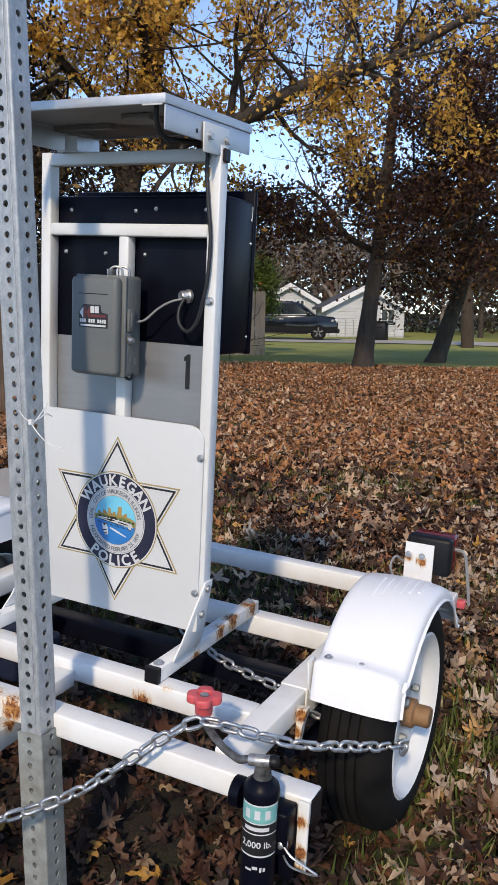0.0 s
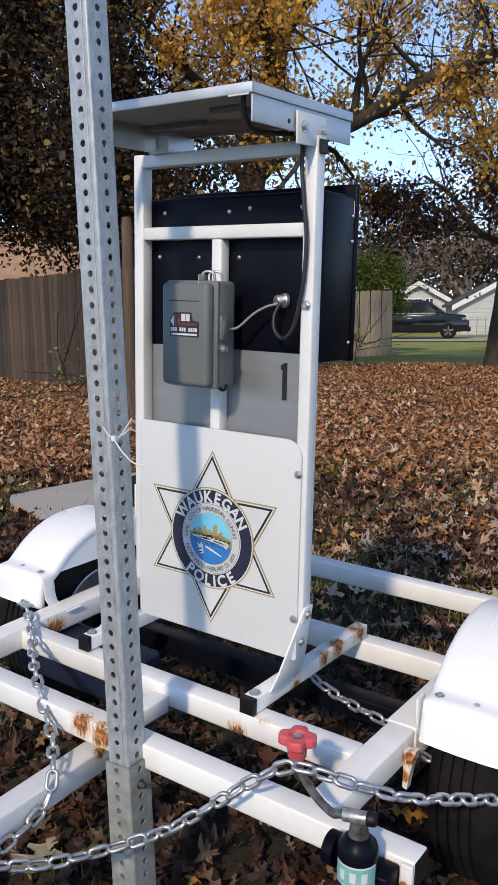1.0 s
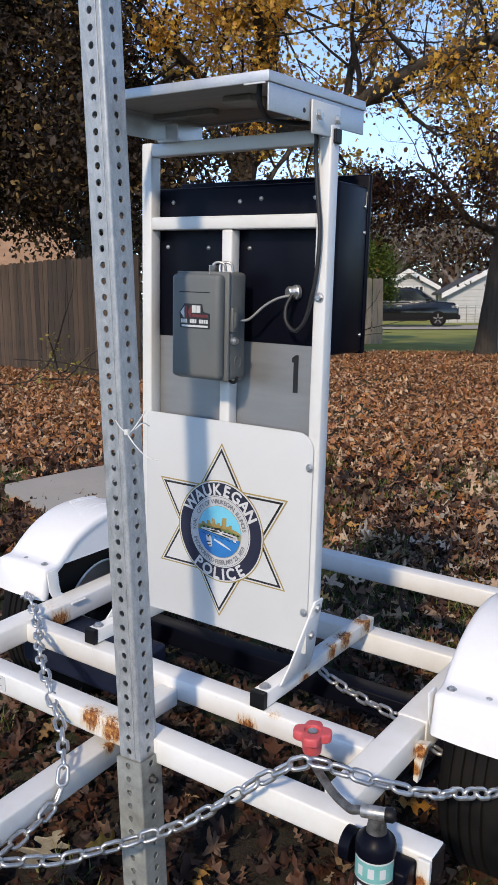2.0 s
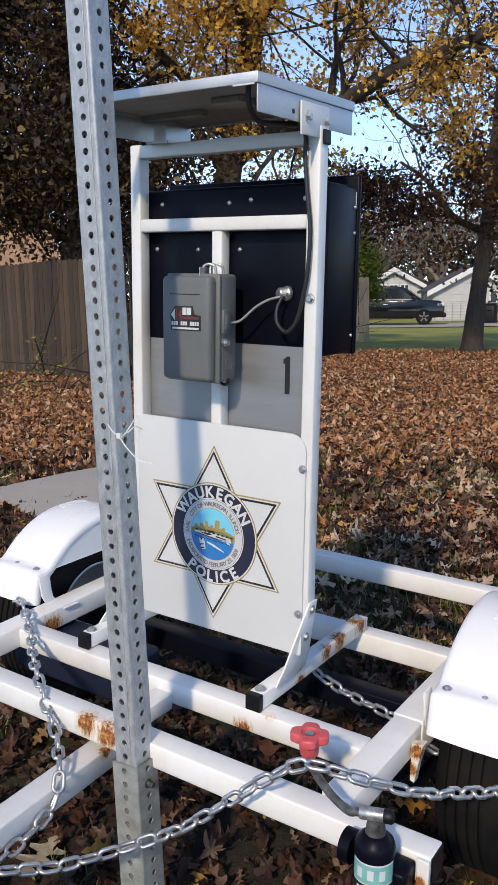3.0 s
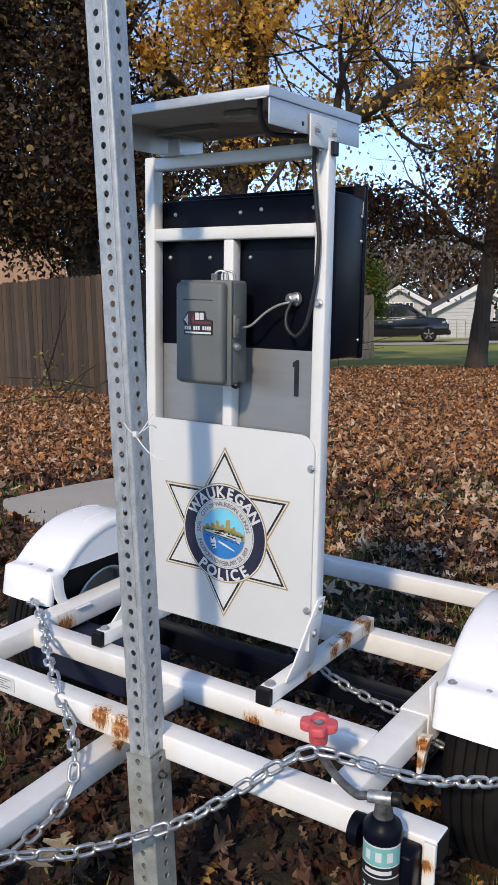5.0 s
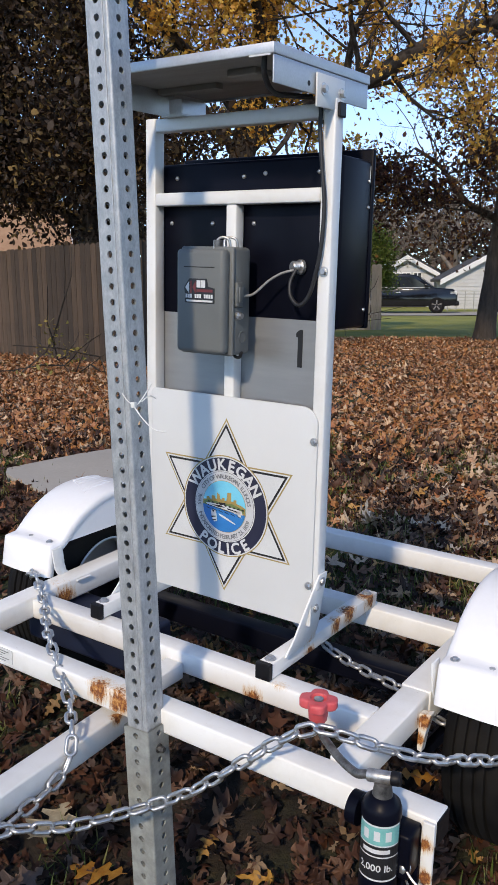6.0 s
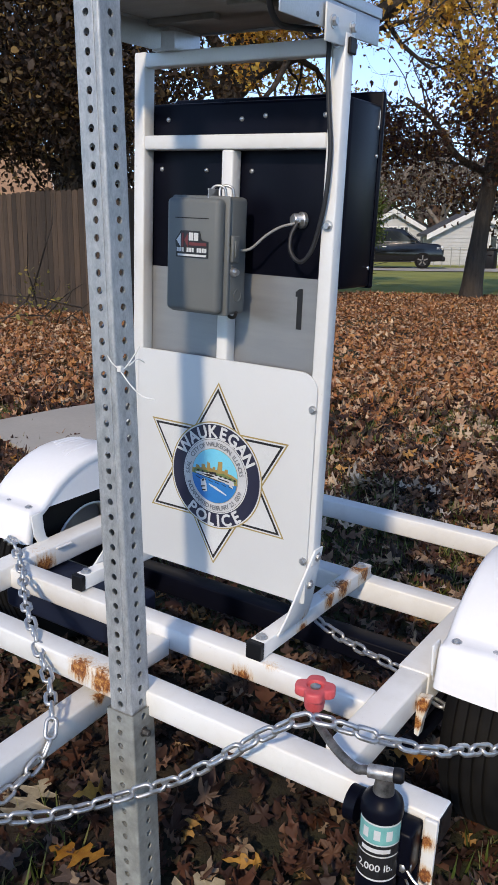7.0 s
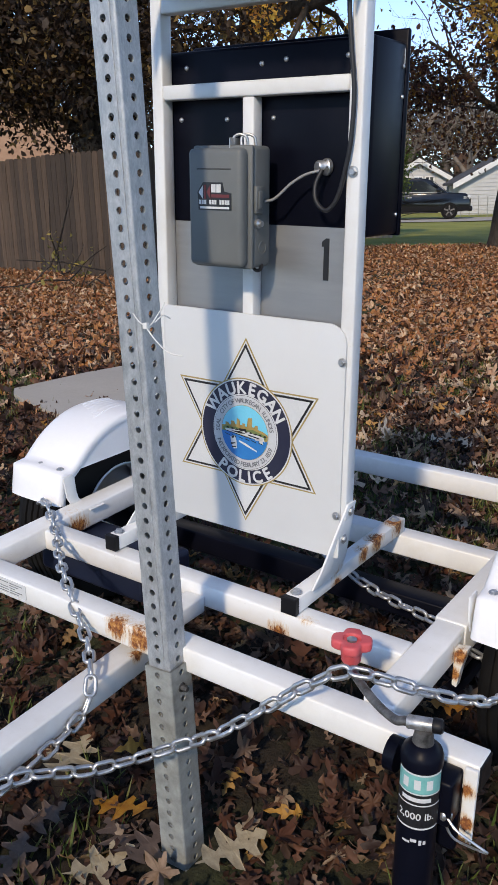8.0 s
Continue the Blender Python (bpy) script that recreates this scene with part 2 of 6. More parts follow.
sleeve_steel = surface("dull galvanised steel", (0.27, 0.28, 0.265), (0.42, 0.435, 0.41), 55, (0.55, 0.75), 0.4, 160, 0.2)
red_plastic = surface("faded red plastic", (0.62, 0.07, 0.08), (0.70, 0.13, 0.14), 30, (0.4, 0.6), fine=300, relief=0.1)
brown_cap = surface("rusty hub cap", (0.20, 0.10, 0.045), (0.34, 0.19, 0.09), 40, (0.5, 0.8), 0.1, 200, 0.3)
rusty_steel = surface("rusty steel", (0.05, 0.022, 0.012), (0.30, 0.14, 0.06), 90, (0.7, 0.9), 0.0, 160, 0.4, grain=0.5)
worn_steel = surface("worn bare steel", (0.07, 0.067, 0.064), (0.30, 0.29, 0.28), 70, (0.4, 0.65), 0.7, 240, 0.3)
neck_steel = surface("black paint worn to steel", (0.012, 0.012, 0.014), (0.16, 0.155, 0.15), 65, (0.4, 0.6), 0.4, 240, 0.2)
bright_steel = surface("bright worn steel", (0.22, 0.215, 0.21), (0.62, 0.62, 0.62), 80, (0.3, 0.5), 0.7, 240, 0.3)
navy = surface("navy print", (0.018, 0.020, 0.045), (0.024, 0.026, 0.052), 20, (0.35, 0.42), relief=0.0)
ink = surface("black print", (0.012, 0.012, 0.014), (0.018, 0.018, 0.02), 20, (0.38, 0.45), relief=0.0)
gold = surface("gold print", (0.34, 0.25, 0.08), (0.40, 0.30, 0.11), 30, (0.35, 0.45), relief=0.0)
print_white = surface("white print", (0.66, 0.67, 0.67), (0.62, 0.63, 0.63), 8, (0.32, 0.4), relief=0.0)
print_grey = surface("pale grey print", (0.55, 0.56, 0.58), (0.60, 0.61, 0.62), 15, (0.35, 0.4), relief=0.0)
print_type = surface("grey print", (0.16, 0.17, 0.19), (0.2, 0.21, 0.22), 20, (0.38, 0.45), relief=0.0)
print_sky = surface("sky blue print", (0.13, 0.56, 0.76), (0.18, 0.62, 0.80), 22, (0.35, 0.4), relief=0.0)
print_water = surface("blue print", (0.015, 0.17, 0.48), (0.02, 0.22, 0.55), 25, (0.35, 0.4), relief=0.0)
print_tan = surface("tan print", (0.46, 0.30, 0.10), (0.36, 0.26, 0.09), 60, (0.35, 0.4), relief=0.0)
print_green = surface("green print", (0.12, 0.20, 0.08), (0.2, 0.24, 0.08), 60, (0.35, 0.4), relief=0.0)
print_teal = surface("teal print", (0.14, 0.42, 0.40), (0.2, 0.5, 0.47), 60, (0.35, 0.45), relief=0.0)
print_red = surface("red print", (0.17, 0.028, 0.03), (0.13, 0.022, 0.024), 60, (0.35, 0.45), relief=0.0)
red_lens = surface("red lens", (0.11, 0.006, 0.008), (0.15, 0.010, 0.012), 30, (0.15, 0.25), fine=200, relief=0.1)
cable_black = surface("black cable", (0.012, 0.012, 0.014), (0.02, 0.02, 0.022), 60, (0.45, 0.6), relief=0.1)
cable_grey = surface("grey cable", (0.22, 0.22, 0.22), (0.3, 0.3, 0.3), 60, (0.45, 0.6), relief=0.1)
tie_white = surface("white nylon", (0.7, 0.7, 0.68), (0.78, 0.78, 0.76), 60, (0.4, 0.5), relief=0.0)

# ---- ground ----


def ground_height(x, y):
    """The verge rises past the sign post, then falls away gently towards the lawn."""
    s = min(1, max(0, (y - 1.0) / 0.65))
    s = s * s * (3 - 2 * s)
    near = 1 / (1 + max(0.0, math.hypot(x + 0.8, y - 1.6) - 1.2) ** 2 / 6)
    far = math.hypot(x, y)
    h = 0.075 * s - 0.042 * (x + 0.75) * s * near
    h -= 0.17 * min(1, max(0, (far - 3) / 20)) + 0.18 * min(1, max(0, (far - 23) / 20))
    h += 0.012 * noise.noise((x * 1.3, y * 1.3, 0)) + 0.05 * noise.noise((x * 0.15, y * 0.15, 3)) * min(1, far / 8)
    return h


m, t, b = nodes_of("soil and short grass")
n1, n2, n3 = noise_tex(t, 1.1, 5), noise_tex(t, 38, 6, 0.7), noise_tex(t, 0.09, 3)
soil = ramp(t, n2.outputs[0], [(0.3, (0.008, 0.006, 0.004)), (0.55, (0.025, 0.017, 0.011)), (0.75, (0.06, 0.038, 0.022))])
turf = ramp(t, n2.outputs[0], [(0.3, (0.012, 0.02, 0.006)), (0.6, (0.05, 0.075, 0.02)), (0.8, (0.10, 0.11, 0.04))])
t.links.new(mix(t, ramp(t, n1.outputs[0], [(0.45, 0.0), (0.62, 1.0)]).outputs[0], soil.outputs[0], turf.outputs[0]), b.inputs["Base Color"])
b.inputs["Roughness"].default_value = 0.95
bump(t, b, n2.outputs[0], 0.8, 0.02)
soil_mat = m

bm = bmesh.new()
radii = [0.0] + [0.35 * 1.11 ** i for i in range(92)]
rows = []
for r in radii:
    if r == 0:
        rows.append([bm.verts.new((-0.6, 1.2, ground_height(-0.6, 1.2)))])
    else:
        k = 72
        ring = []
        for i in range(k):
            x, y = -0.6 + r * math.cos(2 * math.pi * i / k), 1.2 + r * math.sin(2 * math.pi * i / k)
            ring.append(bm.verts.new((x, y, ground_height(x, y))))
        rows.append(ring)
for a, c in zip(rows, rows[1:]):
    for i in range(72):
        k = (i + 1) % 72
        if len(a) == 1:
            bm.faces.new((a[0], c[i], c[k]))
        else:
            bm.faces.new((a[i], c[i], c[k], a[k]))
bmesh.ops.recalc_face_normals(bm, faces=bm.faces[:])
tagged(part("ground", bm, soil_mat, smooth=True), "dark soil and short autumn grass under fallen leaves", "ground", kind="structure")

# ---- the speed trailer ----
trailer = thing("speed_trailer", TO, TILT, "small white-painted speed display trailer with rusty welds, parked on leaves", "trailer")
XC = -0.825


def mirror(x):
    return 2 * XC - x


TW = 0.047       # tube width
ZT = 0.40        # top of the frame


def tube_x(name, x0, x1, yfar, z1=ZT, h=0.045, parent=trailer):
    return part(name, box(x0, x1, yfar - TW, yfar, z1 - h, z1, 0.004), white_steel, parent, smooth=True)


front = tube_x("front_beam", mirror(-0.197), -0.197, 1.165, 0.397)
for x, s in ((-0.197, 1), (mirror(-0.197), -1)):
    part("end_cap", box(x - s * 0.003, x + s * 0.002, 1.1205, 1.1625, 0.3545, 0.3945, 0.001), black_plastic, front, "black end cap")
tube_x("middle_beam", mirror(-0.398), -0.398, 1.349, 0.403)
tube_x("axle_beam", mirror(-0.398), -0.398, 1.777, 0.404, h=0.048)
rear = tube_x("rear_beam", mirror(-0.30), -0.30, 2.202, 0.404, h=0.05)
for s in (0, 1):
    x0, x1 = (-0.398, -0.345) if s == 0 else (mirror(-0.345), mirror(-0.398))
    bm = box(x0, x1, 1.1655, 2.154, ZT - 0.048, ZT + 0.003, 0.004)
    for v in bm.verts:
        v.co.z += 0.034 * s * (v.co.y - 1.1655)
    part("side_rail", bm, white_steel, trailer, smooth=True)
    if s == 0:
        part("rail_sleeve", box(x0 - 0.003, x1 + 0.003, 1.445, 2.10, ZT - 0.06, ZT + 0.006, 0.003), white_steel, trailer, smooth=True)
part("short_rail", box(-0.850, -0.806, 1.1655, 1.3015, ZT - 0.052, ZT - 0.018, 0.003), white_steel, trailer, smooth=True)
bm = box(-0.874, -0.826, 0.02, 1.165, 0.305, 0.3515, 0.004)
for v in bm.verts:
    v.co.z -= 0.06 * max(0.0, 1.30 - v.co.y) + 0.004
part("tongue", bm, white_steel, trailer, smooth=True)
part("axle", box(mirror(-0.27), -0.27, 1.605, 1.655, 0.285, 0.335, 0.004), black_paint, trailer, "black axle tube", True)
part("battery_box", box(-1.31, -0.999, 1.335, 1.50, 0.284, 0.354, 0.012, 3), navy_plastic, trailer, "navy plastic box hung under the frame", True)
part("hanger", prism([(-0.3445, 0.312), (-0.336, 0.309), (-0.331, 0.345), (-0.3215, 0.388), (-0.3445, 0.383)], "y", 1.40, 1.418, 0.001), white_steel, trailer, "rusty spring hanger")
part("hanger", box(mirror(-0.345), mirror(-0.372), 1.40, 1.43, 0.29, 0.349, 0.002), rusty_steel, trailer, "rusty spring hanger")
part("spring", sweep(curve_points([(-0.36, 1.415, 0.28), (-0.36, 1.52, 0.26), (-0.36, 1.63, 0.262), (-0.36, 1.75, 0.265), (-0.36, 1.85, 0.29)], 6), 0.014, 6), black_paint, trailer, smooth=True)
part("spring", sweep(curve_points([(mirror(-0.36), 1.415, 0.28), (mirror(-0.36), 1.52, 0.26), (mirror(-0.36), 1.63, 0.262), (mirror(-0.36), 1.75, 0.265), (mirror(-0.36), 1.85, 0.29)], 6), 0.014, 6), black_paint, trailer, smooth=True)
# a small printed plate on the front beam, its print too small to read
plate = part("data_label", prism(rounded(-1.27, -1.10, 0.362, 0.392, [0.002] * 4), "y", 1.1162, 1.1175), print_white, trailer, "white data label with fine print")
bm = None
for k in range(5):
    for x0, x1 in ((-1.262, -1.225), (-1.222, -1.19), (-1.186, -1.15), (-1.146, -1.11 - 0.01 * (k % 3))):
        if (k, x0) not in ((1, -1.186), (3, -1.222)):
            bm = box(x0, x1, 1.1155, 1.1161, 0.3855 - 0.005 * k, 0.387 - 0.005 * k, 0, bm=bm)
part("print_lines", bm, print_type, plate)

# wheels and fenders
WY, WZ, TYRE_R = 1.645, 0.31, 0.245


def wheel(xf, s):
    """s = 1: the outer face looks along +x."""
    w = thing_part("wheel", trailer)
    m = Matrix.Translation((xf, WY, WZ)) @ Vector((s, 0, 0)).to_track_quat("Z", "Y").to_matrix().to_4x4()
    prof = [(0.168, -0.004), (0.178, 0.003), (0.20, 0.008), (0.225, 0.0), (0.239, -0.014), (TYRE_R, -0.03)]
    for k in range(4):
        z = -0.032 - 0.02 * k
        prof += [(TYRE_R + 0.001, z), (TYRE_R + 0.001, z - 0.013), (TYRE_R - 0.006, z - 0.0145), (TYRE_R - 0.006, z - 0.0185)]
    prof += [(TYRE_R, -0.112), (0.239, -0.124), (0.225, -0.136), (0.20, -0.142), (0.15, -0.142), (0.125, -0.13)]
    part("tyre", lathe(prof, m, 56), black_rubber, w, "worn black tyre", True)
    rim = [(0.125, -0.13), (0.131, -0.137), (0.128, -0.141), (0.12, -0.12), (0.12, -0.09), (0.15, -0.05), (0.16, -0.012), (0.173, -0.006), (0.176, 0.001), (0.171, 0.004), (0.165, -0.002),
           (0.157, -0.012), (0.152, -0.03), (0.136, -0.036), (0.10, -0.022), (0.07, -0.018), (0.055, -0.026), (0, -0.026)]
    part("rim", lathe(rim, m, 48), white_plain, w, "white painted steel rim", True)
    part("hub_cap", lathe([(0.031, -0.026), (0.031, -0.004), (0.023, 0.0), (0.023, 0.026), (0.02, 0.03), (0, 0.03)], m, 28), brown_cap, w, "rust-brown hub cap", True)
    for i in range(4):
        a = radians(45 + 90 * i)
        part("wheel_nut", lathe([(0.009, -0.022), (0.009, -0.012), (0.007, -0.008), (0, -0.008)], m @ Matrix.Translation((0.056 * math.cos(a), 0.056 * math.sin(a), 0)), 6), sleeve_steel, w)


def thing_part(name, parent, label=""):
    """A part that only holds pieces: an Empty under its thing."""
    ob = new(name)
    ob.empty_display_size = 0.03
    ob.parent = parent
    ORIGIN[ob] = ORIGIN[parent]
    return tagged(ob, label)


wheel(-0.168, 1)
wheel(mirror(-0.168), -1)


def fender(s):
    """A moulded fender over a wheel; s = 1 the right, -1 the mirrored left."""
    f = thing_part("fender", trailer, "white moulded fender with grooves on its crown")
    X = (lambda x: x) if s == 1 else (lambda x: mirror(x) + 0.013)
    line = [(1.402, 0.408), (1.408, 0.445), (1.414, 0.479), (1.418, 0.484), (1.43, 0.486), (1.452, 0.488), (1.459, 0.494)]
    r, FY = 0.2722, WY + 0.016
    a0 = math.atan2(0.497 - WZ, 1.461 - FY)
    for i in range(1, 27):
        a = a0 + (radians(32) - a0) * i / 26
        line.append((FY + r * math.cos(a), WZ + r * math.sin(a)))
    line += [(1.911, 0.45), (1.913, 0.43)]
    # across: inner skirt, crowned top, rolled outer lip
    across = [(-0.323, -0.022), (-0.323, -0.008), (-0.318, -0.002), (-0.308, 0.0), (-0.27, 0.003), (-0.235, 0.004), (-0.20, 0.003), (-0.168, -0.001), (-0.155, -0.005), (-0.149, -0.013), (-0.148, -0.026), (-0.143, -0.029)]
    bm = bmesh.new()
    n, w = len(line), len(across)
    skins = []
    for skin in (0.0, -0.003):
        rows = []
        for i, (y, z) in enumerate(line):
            ya, za = line[max(i - 1, 0)]
            yb, zb = line[min(i + 1, n - 1)]
            d = Vector((yb - ya, zb - za)).normalized()
            nrm = Vector((-d.y, d.x))
            if nrm.dot(Vector((y - FY, z - WZ))) < 0:
                nrm = -nrm
            rows.append([bm.verts.new((X(x) + (0.003 * (1 if k < 3 else (-1 if k > 7 else 0)) * (1 if s == 1 else -1) if skin else 0), y + nrm.x * (h + skin), z + nrm.y * (h + skin))) for k, (x, h) in enumerate(across)])
        skins.append(rows)
        for p, q in zip(rows, rows[1:]):
            for i in range(w - 1):
                bm.faces.new((p[i], p[i + 1], q[i + 1], q[i]))
    o, q = skins
    for i in range(n - 1):
        for k in (0, w - 1):
            bm.faces.new((o[i][k], o[i + 1][k], q[i + 1][k], q[i][k]))
    for k in range(w - 1):
        for i in (0, n - 1):
            bm.faces.new((o[i][k], o[i][k + 1], q[i][k + 1], q[i][k]))
    bmesh.ops.recalc_face_normals(bm, faces=bm.faces[:])
    part("shell", bm, fender_white, f, smooth=True)
    arc = [(FY + (r - 0.006) * math.cos(radians(a)), WZ + (r - 0.006) * math.sin(radians(a))) for a in range(140, 38, -3)]
    x0, x1 = sorted((X(-0.3215), X(-0.3185)))
    part("inner_skirt", prism(arc, "x", x0, x1), fender_white, f)
    for k in range(6):
        x = -0.268 + 0.017 * k
        pts = []
        for i in range(9):
            a = radians(106 - 20 * i / 8 - 2 * k)
            pts.append((X(x), FY + (r + 0.0022) * math.cos(a), WZ + (r + 0.0022) * math.sin(a)))
        part("ridge", sweep(pts, 0.0026, 6), fender_white, f, smooth=True)
    for x in (-0.299, -0.232):
        part("bolt", bolt_head((X(x), 1.437, 0.487), (0, 0, 1), 0.006), zinc, f, "dull zinc bolt")
    strap = [(1.408, 0.482), (1.436, 0.484), (1.442, 0.478), (1.446, 0.44), (1.452, 0.42), (1.464, 0.4105), (1.486, 0.4095), (1.486, 0.4055), (1.43, 0.4055), (1.416, 0.43)]
    x0 = X(-0.330 if s == 1 else -0.338) - 0.002
    part("bracket", prism(strap, "x", x0, x0 + 0.004, 0.001), white_steel, f, "bent white steel strap", True)
    if s == 1:
        return
    x0, x1 = sorted((X(-0.39), X(-0.336)))
    part("bracket", box(x0, x1, 1.44, 1.486, 0.4035, 0.4075, 0.001), white_steel, f)


fender(1)
fender(-1)

# tail lamp behind the right fender, with its bracket and wires
for s in (1, -1):
    X = (lambda x: x) if s == 1 else mirror
    lamp = thing_part("tail_lamp", trailer, "square tail lamp in a black housing")
    x0, x1 = sorted((X(-0.284), X(-0.216)))
    part("bracket", box(x0, x1, 1.874, 1.878, 0.50, 0.615, 0.001), white_steel, lamp, "white steel bracket with rust")
    x0, x1 = sorted((X(-0.284), X(-0.178)))
    part("housing", box(x0, x1, 1.881, 1.918, 0.54, 0.632, 0.01, 3), black_plastic, lamp, smooth=True)
    part("lens", box(x0 + 0.003, x1 - 0.001, 1.918, 1.965, 0.543, 0.629, 0.008, 3), red_lens, lamp, "red lens", True)
    x0, x1 = sorted((X(-0.30), X(-0.16)))
    part("lamp_arm", box(x0, x1, 1.879, 1.92, 0.46, 0.499, 0.003), white_steel, lamp)
    for x in (-0.275, -0.243):
        part("bolt", bolt_head((X(x), 1.874, 0.585), (0, -1, 0), 0.005), zinc, lamp)
    part("wire", sweep(curve_points([(X(-0.29), 1.89, 0.56), (X(-0.305), 1.87, 0.575), (X(-0.31), 1.85, 0.555), (X(-0.30), 1.86, 0.52)], 6), 0.0028, 6), cable_grey, lamp, smooth=True)
    part("wire", sweep(curve_points([(X(-0.18), 1.93, 0.60), (X(-0.155), 1.93, 0.59), (X(-0.142), 1.93, 0.52), (X(-0.135), 1.93, 0.47)], 6), 0.004, 6), cable_grey, lamp, smooth=True)
    part("marker_lens", box(*sorted((X(-0.157), X(-0.138))), 1.895, 1.915, 0.468, 0.488, 0.004), red_plastic, lamp, "small red marker lens", True)

# side-wind jack on the front beam
jack = thing_part("jack", trailer, "black crank jack with a red knob")
JX, JY = -0.258, 1.062
mj = Matrix.Translation((JX, JY, 0))
part("jack_tube", lathe([(0.0272, 0.14), (0.0272, 0.418), (0.0285, 0.4185), (0.0285, 0.430), (0.026, 0.438), (0.0195, 0.444), (0.016, 0.448), (0.0, 0.449)], mj, 36), black_paint, jack, smooth=True)
part("inner_tube", lathe([(0, 0.0), (0.0245, 0.0), (0.0245, 0.15), (0, 0.15)], mj, 28), zinc, jack, smooth=True)
part("foot_plate", lathe([(0, -0.02), (0.055, -0.02), (0.06, -0.012), (0.03, 0.0), (0, 0.0)], mj, 32), zinc, jack, smooth=True)
part("mount", box(-0.262, -0.217, 1.072, 1.1165, 0.318, 0.389, 0.005), black_paint, jack, smooth=True)
part("mount_plate", box(-0.29, -0.2165, 1.103, 1.1135, 0.255, 0.387, 0.006), black_paint, jack, smooth=True)
part("side_lug", lathe([(0, 0), (0.024, 0), (0.024, 0.016), (0, 0.016)], Matrix.Translation((-0.292, 1.07, 0.405)) @ pose(0, 0, 0, 0, -90, 0), 24), black_paint, jack, smooth=True)
part("weld_plate", box(-0.2155, -0.1965, 1.110, 1.1165, 0.274, 0.3945, 0.002), white_steel, jack, "white plate with rust at its edges")
part("neck", lathe([(0, 0.438), (0.0155, 0.438), (0.0135, 0.455), (0.012, 0.466), (0, 0.468)], mj, 24), neck_steel, jack, "black neck worn to bare steel", True)
mc = Matrix.Translation((JX - 0.028, JY - 0.006, 0.472)) @ Vector((1, 0.22, 0.1)).to_track_quat("Z", "Y").to_matrix().to_4x4()
part("crank_sleeve", lathe([(0.0, 0.006), (0.0085, 0.006), (0.0092, 0.008), (0.0092, 0.042), (0.008, 0.044), (0, 0.044)], mc, 22), bright_steel, jack, "bright worn steel sleeve", True)
part("sleeve_cap", lathe([(0, 0.040), (0.0098, 0.040), (0.0102, 0.042), (0.0102, 0.050), (0.008, 0.053), (0, 0.053)], mc, 22), black_plastic, jack, "black cap", True)
crank = curve_points([(JX - 0.015, JY - 0.004, 0.475), (-0.285, 1.057, 0.4715), (-0.300, 1.060, 0.466), (-0.340, 1.086, 0.460), (-0.383, 1.118, 0.461), (-0.404, 1.137, 0.464), (-0.4085, 1.1415, 0.476)], 6)
part("crank", sweep(crank, 0.0064, 12), worn_steel, jack, "dull bare steel crank", True)
mk = Matrix.Translation((-0.4085, 1.1415, 0.471))
part("knob_stem", lathe([(0, 0), (0.0125, 0), (0.0145, 0.003), (0.0165, 0.024), (0, 0.024)], mk, 24), red_plastic, jack, "faded red knob", True)
bm = bmesh.new()
prof = [(-0.004, 0.0), (-0.001, 0.002), (0.0, 0.004), (0.0, 0.013), (-0.0008, 0.0148), (-0.0022, 0.0158), (-0.0055, 0.0162)]
rings = []
for inset, h in prof:
    ring = []
    for i in range(64):
        a = 2 * math.pi * i / 64
        lobe = 0.5 + 0.5 * math.cos(4 * a)
        r = 0.0215 + 0.0085 * min(1, 1.35 * lobe ** 0.7) + inset
        ring.append(bm.verts.new(mk @ Vector((r * math.cos(a + 0.4), r * math.sin(a + 0.4), 0.023 + h))))
    rings.append(ring)
for p, q in zip(rings, rings[1:]):
    for i in range(64):
        bm.faces.new((p[i], p[(i + 1) % 64], q[(i + 1) % 64], q[i]))
bm.faces.new(rings[0][::-1])
last = rings[-1]
for r, h in ((0.0135, 0.0388), (0.012, 0.0345)):
    ring = [bm.verts.new(mk @ Vector((r * math.cos(2 * math.pi * i / 64 + 0.4), r * math.sin(2 * math.pi * i / 64 + 0.4), h))) for i in range(64)]
    for i in range(64):
        bm.faces.new((last[i], last[(i + 1) % 64], ring[(i + 1) % 64], ring[i]))
    last = ring
bm.faces.new(last)
bmesh.ops.recalc_face_normals(bm, faces=bm.faces[:])
part("knob", bm, red_plastic, jack, "faded red star knob", True)
part("knob_screw", lathe([(0, 0.034), (0.0075, 0.034), (0.0075, 0.0375), (0.004, 0.039), (0, 0.039)], mk, 20), zinc, jack, smooth=True)


def on_tube(u0, u1, z0, z1, r, n=14, bm=None):
    """A patch round the jack's tube between two angles, in degrees."""
    b = bmesh.new()
    prev = None
    for i in range(n + 1):
        a = radians(u0 + (u1 - u0) * i / n)
        c = (b.verts.new((JX + r * math.cos(a), JY + r * math.sin(a), z0)), b.verts.new((JX + r * math.cos(a), JY + r * math.sin(a), z1)))
        if prev:
            b.faces.new((prev[0], c[0], c[1], prev[1]))
        prev = c
    return join(bm, b)


